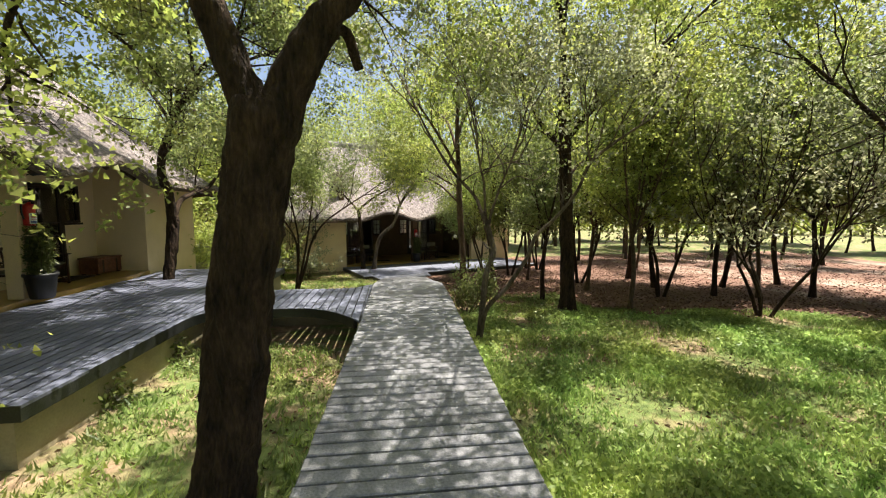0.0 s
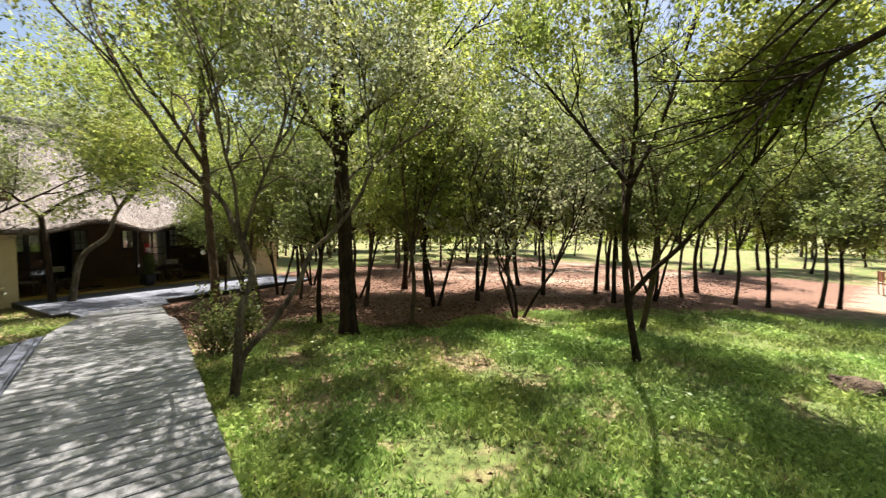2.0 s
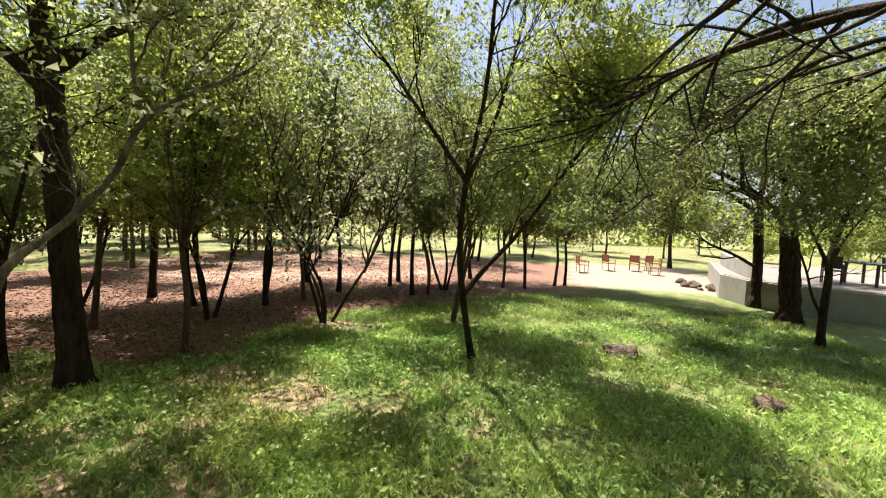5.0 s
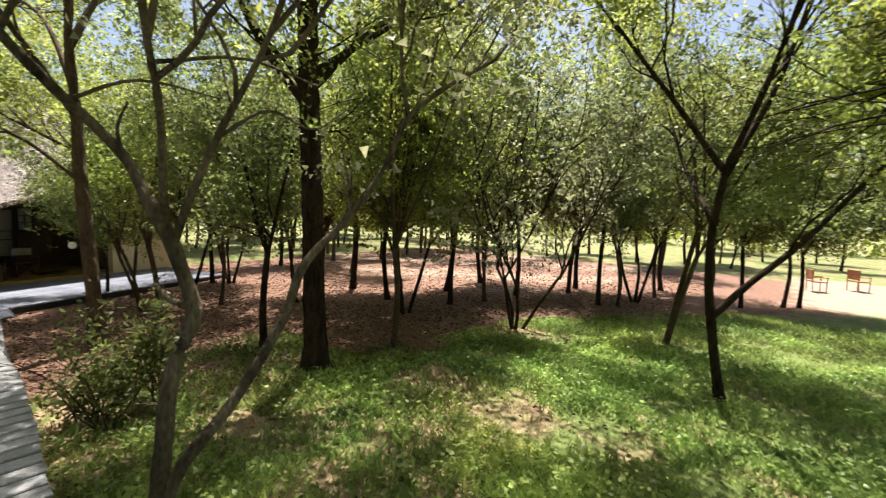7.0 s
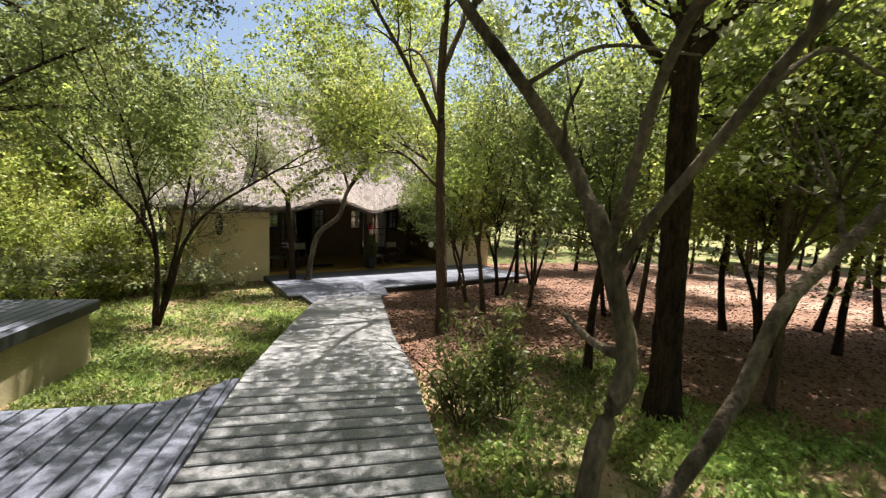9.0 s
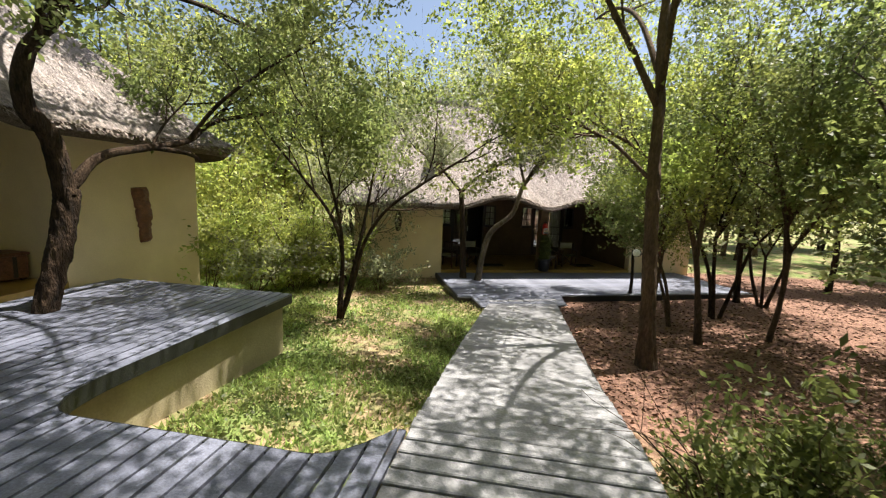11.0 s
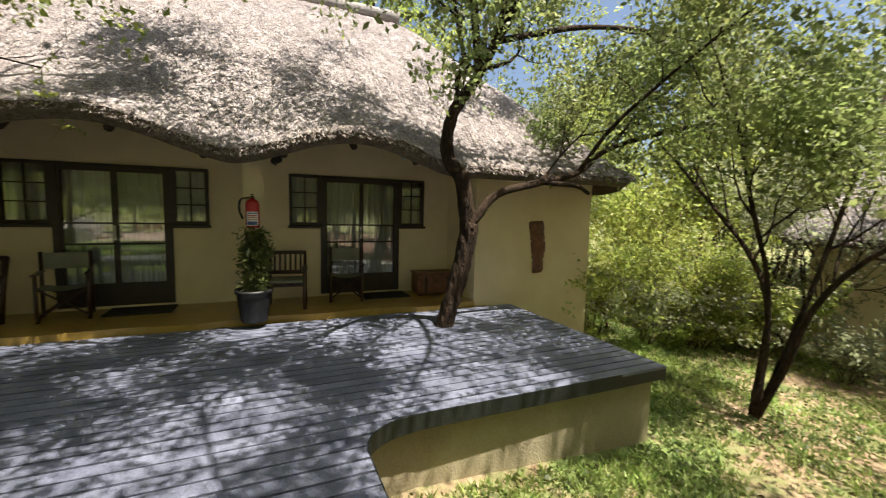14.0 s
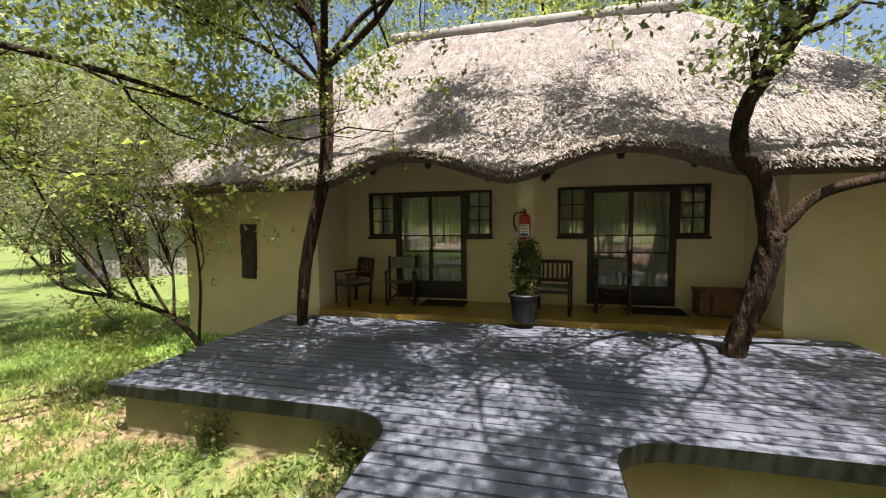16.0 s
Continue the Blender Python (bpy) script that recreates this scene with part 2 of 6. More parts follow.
class Geo:
    """A growing mesh: vertices and faces."""

    def __init__(self):
        self.v, self.f = [], []

    def add(self, verts, faces):
        o = len(self.v)
        self.v.extend(verts)
        self.f.extend([tuple(i + o for i in f) for f in faces])

    def box(self, x0, y0, z0, x1, y1, z1, bevel=0.0):
        b = bevel
        if not b:
            self.add([(x0, y0, z0), (x1, y0, z0), (x1, y1, z0), (x0, y1, z0), (x0, y0, z1), (x1, y0, z1), (x1, y1, z1), (x0, y1, z1)],
                     [(3, 2, 1, 0), (4, 5, 6, 7), (0, 1, 5, 4), (1, 2, 6, 5), (2, 3, 7, 6), (3, 0, 4, 7)])
            return
        ring = lambda x, y, z: [(x0 + x, y0 + y, z), (x1 - x, y0 + y, z), (x1 - x, y1 - y, z), (x0 + x, y1 - y, z)]
        v = ring(b, b, z0) + ring(0, 0, z0 + b) + ring(0, 0, z1 - b) + ring(b, b, z1)
        f = [(3, 2, 1, 0), (12, 13, 14, 15)]
        for k in range(3):
            for i in range(4):
                j = (i + 1) % 4
                f.append((k * 4 + i, k * 4 + j, k * 4 + 4 + j, k * 4 + 4 + i))
        self.add(v, f)

    def tube(self, pts, radii, seg=7, cap=True, wob=0.0, rng=None):
        """A round limb along points."""
        n = len(pts)
        up = Vector((0.31, 0.17, 0.93))
        v, f = [], []
        for i, p in enumerate(pts):
            a = Vector(pts[max(i - 1, 0)])
            b = Vector(pts[min(i + 1, n - 1)])
            d = (b - a).normalized()
            s = d.cross(up)
            if s.length < 0.15:
                s = d.cross(Vector((1, 0, 0)))
            s.normalize()
            t = s.cross(d)
            for k in range(seg):
                an = 2 * math.pi * k / seg
                r = radii[i] * (1 + (rng.uniform(-wob, wob) if wob else 0))
                q = Vector(p) + s * (math.cos(an) * r) + t * (math.sin(an) * r)
                v.append(tuple(q))
        for i in range(n - 1):
            for k in range(seg):
                j = (k + 1) % seg
                f.append((i * seg + k, i * seg + j, (i + 1) * seg + j, (i + 1) * seg + k))
        if cap:
            f.append(tuple(range(seg))[::-1])
            f.append(tuple((n - 1) * seg + k for k in range(seg)))
        self.add(v, f)

    def lathe(self, prof, seg=20, centre=(0, 0, 0)):
        """A turned shape from (radius, height) pairs."""
        cx, cy, cz = centre
        v, f = [], []
        for r, z in prof:
            for k in range(seg):
                a = 2 * math.pi * k / seg
                v.append((cx + r * math.cos(a), cy + r * math.sin(a), cz + z))
        for i in range(len(prof) - 1):
            for k in range(seg):
                j = (k + 1) % seg
                f.append((i * seg + k, i * seg + j, (i + 1) * seg + j, (i + 1) * seg + k))
        f.append(tuple(range(seg))[::-1])
        f.append(tuple((len(prof) - 1) * seg + k for k in range(seg)))
        self.add(v, f)

    def sweep(self, outline, z0, z1):
        """An upright prism over a plan outline (counter-clockwise)."""
        n = len(outline)
        v = [(x, y, z0) for x, y in outline] + [(x, y, z1) for x, y in outline]
        f = [tuple(range(n))[::-1], tuple(range(n, 2 * n))] + [(i, (i + 1) % n, n + (i + 1) % n, n + i) for i in range(n)]
        self.add(v, f)

    def mesh(self, name, smooth=False):
        me = bpy.data.meshes.new(name)
        me.from_pydata(self.v, [], self.f)
        if smooth:
            me.polygons.foreach_set("use_smooth", [True] * len(me.polygons))
        me.update()
        return me


def part(name, geo, material, parent=None, label="", smooth=False):
    """One mesh object under a thing or a part."""
    me = geo if isinstance(geo, bpy.types.Mesh) else geo.mesh(name, smooth)
    if not me.materials:
        me.materials.append(material)
    ob = new(name, me)
    if parent:
        ob.parent = parent
    if label:
        ob["label"] = label
    return ob


def thing(name, m, label, category, group="", kind=""):
    e = new(name)
    e.empty_display_size = 0.2
    e.matrix_basis = m
    return tagged(e, label, category, group, kind)


def quads(name, corners, material):
    """A mesh of loose faces from an (n, corners, 3) array."""
    n, k = len(corners), corners.shape[1]
    me = bpy.data.meshes.new(name)
    me.vertices.add(n * k)
    me.vertices.foreach_set("co", np.ascontiguousarray(corners, dtype=np.float32).ravel())
    me.loops.add(n * k)
    me.loops.foreach_set("vertex_index", np.arange(n * k, dtype=np.int32))
    me.polygons.add(n)
    me.polygons.foreach_set("loop_start", np.arange(0, n * k, k, dtype=np.int32))
    me.update(calc_edges=True)
    me.materials.append(material)
    return me


def leaf_quads(pos, size, rs, slim=0.45, flat=0.0):
    """Rhombic leaves at pos, turned at random."""
    n = len(pos)
    d = rs.normal(size=(n, 3))
    d[:, 2] = d[:, 2] * (1 - flat) - 0.25
    d /= np.linalg.norm(d, axis=1)[:, None]
    o = rs.normal(size=(n, 3))
    o[:, 2] *= (1 - flat)
    s = np.cross(d, o)
    s /= np.linalg.norm(s, axis=1)[:, None] + 1e-9
    L = (size * rs.uniform(0.6, 1.4, n))[:, None]
    mid = pos + d * L * 0.5
    return np.stack([pos, mid + s * L * slim * 0.5, pos + d * L, mid - s * L * slim * 0.5], 1)


def leaflets(pos, size, rs, slim=0.5):
    """Small three-cornered leaves at pos, turned at random."""
    q = leaf_quads(pos, size, rs, slim * 1.15)
    return np.stack([q[:, 0], q[:, 1] * 0.7 + q[:, 2] * 0.3 + (q[:, 1] - q[:, 3]) * 0.18, q[:, 3] * 0.5 + q[:, 2] * 0.5 - (q[:, 1] - q[:, 3]) * 0.18], 1)


# ---- ground ----


def ground_z(x, y):
    """The lie of the land: level by the near deck, falling away along the walk and into the wood."""
    f = min(max((y - 6.5) / 11.0, 0.0), 1.0)
    g = min(max((x - 3.0) / 14.0, 0.0), 1.0)
    w = min(max((-x - 4.2) / 2.0, 0.0), 1.0) * min(max((14.5 - y) / 3, 0), 1)
    z = -0.62 - 0.62 * f * (1 - 0.75 * g) - 0.2 * g + 0.12 * w
    return z + 0.035 * noise.noise(Vector((x * 0.5, y * 0.5, 0))) + 0.015 * noise.noise(Vector((x * 1.9, y * 1.9, 3)))


def zone(x, y):
    """Shares of grass, litter and sand."""
    edge = 8.9 - 0.10 * max(x - 5, 0) - 0.55 * max(x - 9, 0)
    if x < 1.1:
        grass = 0.5 + 0.1 * math.sin(x * 1.3 + y) if y < 16 else 0.42
        litter = 0.05
        if -2 < x and 9.3 < y < 14:
            grass = 0.52
    else:
        d = y - edge
        if x < 5:
            d = (y - 10.9) * 0.8 - (x - 3) * 0.2
        litter = min(max(0.5 + d * 0.35, 0), 1)
        grass = 0.64 * (1 - litter)
        if x < 5.5 and y > 5.5:
            grass *= 0.72
    far = math.hypot(x - 4, y - 6)
    if x > 26 or y > 24 or far > 34:
        grass, litter = 0.55, 0.0
    sand = 0.0
    if 17.5 < x < 30 and -5 < y < 4.5:
        sand = min(1.0, (x - 17.5) * 0.5, (30 - x) * 0.4, (y + 5) * 0.4, (4.5 - y) * 0.4)
    if 12 < x < 26 and 9 < y < 30 and litter > 0.4:
        sand = max(sand, 0.42 + 0.12 * math.sin(x * 1.1 + y * 0.7))
    if x < -4 and y < 2.5:
        grass = 0.72
    return grass, litter, sand


def build_ground():
    near = np.arange(-14, 30.01, 0.25)
    xs = np.concatenate([[-1500, -400, -150, -80, -50, -35, -25, -19], near, [33, 37, 42, 50, 65, 90, 150, 400, 1500]])
    ys = np.concatenate([[-1500, -400, -150, -80, -50, -35, -25, -19], near, [33, 37, 42, 50, 65, 90, 150, 400, 1500]])
    nx, ny = len(xs), len(ys)
    v = [(float(x), float(y), ground_z(x, y)) for y in ys for x in xs]
    f = [(j * nx + i, j * nx + i + 1, (j + 1) * nx + i + 1, (j + 1) * nx + i) for j in range(ny - 1) for i in range(nx - 1)]
    g = Geo()
    g.v, g.f = v, f
    ob = part("ground", g.mesh("ground", True), M_GROUND)
    z = [zone(p[0], p[1]) for p in v]
    for k, nm in enumerate(("grass", "litter", "sand")):
        at = ob.data.attributes.new(nm, "FLOAT", "POINT")
        at.data.foreach_set("value", [q[k] for q in z])
    tagged(ob, "lawn and red leaf-littered sandy soil", "ground", kind="structure")


build_ground()

# ---- boardwalk and decks ----
PLANK = 0.145
WALK_L = ((-3.5, -0.82), (2.0, -0.61), (6.0, -0.485), (9.2, -0.43), (12.2, -0.425), (17.5, -0.33))
WALK_R = ((-3.5, 0.70), (2.0, 0.90), (8.0, 1.13), (9.2, 1.15), (11.0, 1.13), (12.3, 1.2), (17.5, 1.43))


def along(line, y):
    """Where an edge of the walk lies at y."""
    return float(np.interp(y, [p[0] for p in line], [p[1] for p in line]))


def walk_z(y):
    """Level beside the near deck, then a ramp down to the far one."""
    return 0.0 if y < 9.2 else max(-1.05, -(y - 9.2) * 0.144)


def south_edge(x):
    """Plan edge of the near deck and its link, on the side the walk comes from."""
    if x < -3.12:
        return 3.7
    if x < -2.72:
        k = (x + 3.12) / 0.40
        return 6.45 + 0.55 * math.sqrt(max(0, 1 - (1 - k) ** 2))
    k = min(max((x + 1.7) / 1.2, 0), 1)
    return 7.0 - 0.95 * k ** 2.2


def north_edge(x):
    if x < -3.12:
        return 12.2
    if x < -2.78:
        k = (x + 3.12) / 0.34
        return 9.25 - 0.5 * math.sqrt(max(0, 1 - (1 - k) ** 2))
    k = min(max((x + 1.0) / 0.5, 0), 1)
    return 8.74 + 0.42 * k ** 2


def plank(parent, p, q, wide, thick, material, rng):
    """One board from p to q along its middle line, edges eased."""
    p, q = Vector(p), Vector(q)
    L = (q - p).length
    g = Geo()
    w = wide / 2
    g.box(0, -w, -thick, L, w, 0, 0.008)
    ob = part("plank", g, material, parent)
    d = (q - p).normalized()
    side = Vector((-d.y, d.x, 0)).normalized()
    up = d.cross(side)
    lift = Vector((0, 0, rng.uniform(-0.002, 0.002)))
    ob.matrix_basis = Matrix(((d.x, side.x, up.x, p.x + lift.x), (d.y, side.y, up.y, p.y), (d.z, side.z, up.z, p.z + lift.z), (0, 0, 0, 1)))
    return ob


def build_near_deck():
    rng = random.Random(5)
    deck = thing("near_deck", Matrix(), "dark grey painted timber deck on plastered base with curved notches", "deck", kind="structure")
    n = 40
    for i in range(n):
        x = -6.3 + PLANK * (i + 0.5)
        w = (PLANK - 0.022) / 2
        g = Geo()
        lo = [(x - w + 2 * w * k / 4, south_edge(x - w + 2 * w * k / 4)) for k in range(5)]
        hi = [(x + w - 2 * w * k / 4, north_edge(x + w - 2 * w * k / 4)) for k in range(5)]
        if any(abs(p[1] - lo[0][1]) > 1.5 for p in lo):
            lo = [(px, max(py, 6.3)) if px > -3.12 else (-3.125, py) for px, py in lo]
        g.sweep(lo + hi, -0.03, rng.uniform(-0.002, 0.002))
        part("plank", g, M_DECK, deck)
    g = Geo()
    ends = [6.07 + (9.13 - 6.07) * k / 8 for k in range(9)]
    g.sweep([(-0.497, 6.07)] + [(along(WALK_L, y) - 0.014, y) for y in ends] + [(-0.497, 9.13)], -0.03, 0.0)
    part("plank", g, M_DECK, deck)
    # plan outline of the whole, then dark edge board and plaster base under it
    xs = [-3.119 + 0.02 * k for k in range(21)] + [-2.65 + 0.09 * k for k in range(24)]
    for nm, fn, sgn in (("fascia", south_edge, 1), ("fascia", north_edge, -1)):
        pts = [(-6.3, 3.7 if sgn > 0 else 12.2), (-3.13, 3.7 if sgn > 0 else 12.2), (-3.13, 6.4 if sgn > 0 else 9.3)] + [(x, fn(x)) for x in xs if x < -0.52]
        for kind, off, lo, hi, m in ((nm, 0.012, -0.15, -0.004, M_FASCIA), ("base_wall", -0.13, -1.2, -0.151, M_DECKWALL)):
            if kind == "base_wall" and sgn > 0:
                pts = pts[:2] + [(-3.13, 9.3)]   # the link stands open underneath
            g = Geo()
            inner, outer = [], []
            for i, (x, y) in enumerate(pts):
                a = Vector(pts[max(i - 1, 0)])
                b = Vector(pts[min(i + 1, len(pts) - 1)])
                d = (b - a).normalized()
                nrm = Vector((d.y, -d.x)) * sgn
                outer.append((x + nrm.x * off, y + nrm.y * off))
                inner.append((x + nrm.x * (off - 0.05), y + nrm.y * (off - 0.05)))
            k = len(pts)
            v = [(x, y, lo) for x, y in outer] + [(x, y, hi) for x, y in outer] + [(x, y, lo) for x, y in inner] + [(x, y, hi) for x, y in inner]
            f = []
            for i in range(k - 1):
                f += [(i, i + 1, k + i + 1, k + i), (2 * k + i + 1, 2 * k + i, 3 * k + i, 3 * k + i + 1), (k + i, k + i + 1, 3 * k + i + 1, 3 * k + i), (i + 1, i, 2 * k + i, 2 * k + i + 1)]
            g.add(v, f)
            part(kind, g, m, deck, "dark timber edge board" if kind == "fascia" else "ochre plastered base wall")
    for y in (7.5, 8.3):
        g = Geo()
        g.box(-3.1, y - 0.025, -0.18, -0.55, y + 0.025, -0.035, 0.004)
        part("joist", g, M_FASCIA, deck)
    return deck


def build_walkway():
    rng = random.Random(6)
    wk = thing("boardwalk", Matrix(), "weathered grey timber boardwalk ramping down between trees", "boardwalk", kind="structure")
    y = -3.5
    while y < 17.2:
        l, r = along(WALK_L, y) + rng.uniform(-0.006, 0.006), along(WALK_R, y) + rng.uniform(-0.008, 0.008)
        tilt = 0.5 * min(max((y - 15.2) / 2.0, 0), 1)
        z = walk_z(y)
        plank(wk, (l, y - tilt * 0.75, z), (r, y + tilt * 0.75, z), PLANK - 0.022 + (0.01 if y > 15 else 0), 0.03, M_WALK, rng)
        y += PLANK
    for line, inset in ((WALK_L, 0.06), (WALK_R, -0.06)):
        for a, b in ((-3.5, 9.2), (9.2, 16.4)):
            g = Geo()
            za, zb = walk_z(a) - 0.034, walk_z(b) - 0.034
            v = [(along(line, yy) + inset + s, yy, zz) for yy, zt in ((a, za), (b, zb)) for zz in (zt - 0.14, zt) for s in (-0.025, 0.025)]
            g.add(v, [(0, 1, 3, 2), (4, 6, 7, 5), (0, 4, 5, 1), (2, 3, 7, 6), (0, 2, 6, 4), (1, 5, 7, 3)])
            part("bearer", g, M_FASCIA, wk)
        for k in range(12):
            yy = -3 + k * 1.75
            x = along(line, yy) + inset
            g = Geo()
            g.box(x - 0.05, yy - 0.05, ground_z(x, yy) - 0.1, x + 0.05, yy + 0.05, walk_z(yy) - 0.034, 0.005)
            part("post", g, M_FASCIA, wk)
    return wk


build_near_deck()
build_walkway()

# ---- lodges ----
NEAR_LODGE = pose(-6.4, 4.3, 0, 0, 0, 90)
FAR_LODGE = pose(-2.2, 20.0, -1.05, 0, 0, 21.6)
U0, U1, Y0, Y1 = -3.5, 10.5, -0.82, 9.0     # eaves in plan
EAVE, RIDGE = 2.34, 6.5


def eave_lift(u):
    """Two arches of the thatch over the porch."""
    s = 0.0
    for c in (1.95, 5.0):
        k = (u - c) / 1.55
        if abs(k) < 1:
            s += 0.36 * (0.5 + 0.5 * math.cos(math.pi * k)) ** 0.8
    return s


def roof_z(u, y):
    d = [(y - Y0), (Y1 - y), 1.42 * (u - U0), 1.42 * (U1 - u)]
    lo = min(d)
    sm = -0.35 * math.log(sum(math.exp(-(q - lo) / 0.35) for q in d)) + lo
    sm = max(min(sm, 4.9), 0.0) if lo > 0.001 else 0.0
    front = max(0.0, 1 - (y - Y0) / 1.9)
    return EAVE + 0.865 * sm - 0.04 * math.sin(min(sm / 4.9, 1) * math.pi) + eave_lift(u) * front ** 1.4


def build_roof(parent):
    rng = random.Random(9)
    us, ys = np.linspace(U0, U1, 120), np.concatenate([np.linspace(Y0, Y0 + 2, 22), np.linspace(Y0 + 2.1, Y1, 44)])
    nu, ny = len(us), len(ys)
    g = Geo()
    top, low = [], []
    for y in ys:
        for u in us:
            z = roof_z(u, y)
            q = 0.045 * noise.noise(Vector((u * 2.2, y * 2.2, 5))) + 0.04 * noise.noise(Vector((u * 6, y * 4, 1)))
            # rounded plan corners
            cu, cy = u, y
            for eu, su in ((U0, 1), (U1, -1)):
                for ey, sy in ((Y0, 1), (Y1, -1)):
                    du, dy = (u - eu) * su, (y - ey) * sy
                    if du < 0.8 and dy < 0.8 and math.hypot(0.8 - du, 0.8 - dy) > 0.8:
                        k = 0.8 / math.hypot(0.8 - du, 0.8 - dy)
                        cu, cy = eu + su * (0.8 - (0.8 - du) * k), ey + sy * (0.8 - (0.8 - dy) * k)
            top.append((cu, cy, z + q))
            low.append((3.5 + (cu - 3.5) * 0.978, 4.1 + (cy - 4.1) * 0.972, z - 0.16 - 0.1 * min(1.0, max(0.0, (y - Y0)))))
    f = [(j * nu + i, j * nu + i + 1, (j + 1) * nu + i + 1, (j + 1) * nu + i) for j in range(ny - 1) for i in range(nu - 1)]
    g.add(top, f)
    part("thatch_roof", g, M_THATCH, parent, "sunlit weathered grey-brown thatch with scalloped eaves", True)
    g2 = Geo()
    g2.add(low, [t[::-1] for t in f])
    rim = list(range(nu)) + [j * nu + nu - 1 for j in range(1, ny)] + [(ny - 1) * nu + i for i in range(nu - 2, -1, -1)] + [j * nu for j in range(ny - 2, 0, -1)]
    v = [top[i] for i in rim] + [low[i] for i in rim]
    k = len(rim)
    rim_geo = Geo()
    rim_geo.add(v, [(k + i, k + (i + 1) % k, (i + 1) % k, i) for i in range(k)])
    part("cut_edge", rim_geo, M_CUT, parent, "cut straw edge of the thatch, toned dark for shade")
    part("thatch_underside", g2, M_CEIL, parent, "underside of the thatch, coloured dark for its shade")
    # loose straws along the cut edge and over the coat
    rs = np.random.RandomState(4)
    P = []
    for i in range(5200):
        u = rs.uniform(U0 + 0.3, U1 - 0.3)
        z = roof_z(u, Y0)
        a = np.array([u, Y0 + rs.uniform(-0.02, 0.06), z - rs.uniform(-0.08, 0.07)])
        d = np.array([rs.normal() * 0.25, -0.7, -0.55]) * rs.uniform(0.03, 0.09)
        w = np.array([0.006, 0, 0.002])
        P.append([a - w, a + w, a + d + w * 0.4, a + d - w * 0.4])
    for i in range(16000):
        u, y = rs.uniform(U0 + 0.6, U1 - 0.6), rs.uniform(Y0, 4.0)
        z0 = roof_z(u, y)
        sl = (roof_z(u, y + 0.1) - z0) / 0.1
        a = np.array([u, y, z0 + 0.02])
        d = np.array([rs.normal() * 0.06, -1, -sl * 0.9 + 0.1]) * rs.uniform(0.04, 0.11)
        w = np.array([rs.uniform(0.003, 0.007), 0, 0])
        P.append([a - w, a + w, a + d + w, a + d - w])
    ob = part("straw", quads("straw", np.array(P), M_STRAW), M_STRAW, parent)
    ob["kind"] = "stuff"
    cap = Geo()
    pts = [(0.0 + 0.35 * i, 4.09, 6.50 + 0.03 * noise.noise(Vector((i, 0, 0)))) for i in range(21)]
    cap.tube(pts, [0.15] * 21, 9)
    part("ridge_cap", cap, M_RIDGE, parent, "pale cement ridge capping", True)


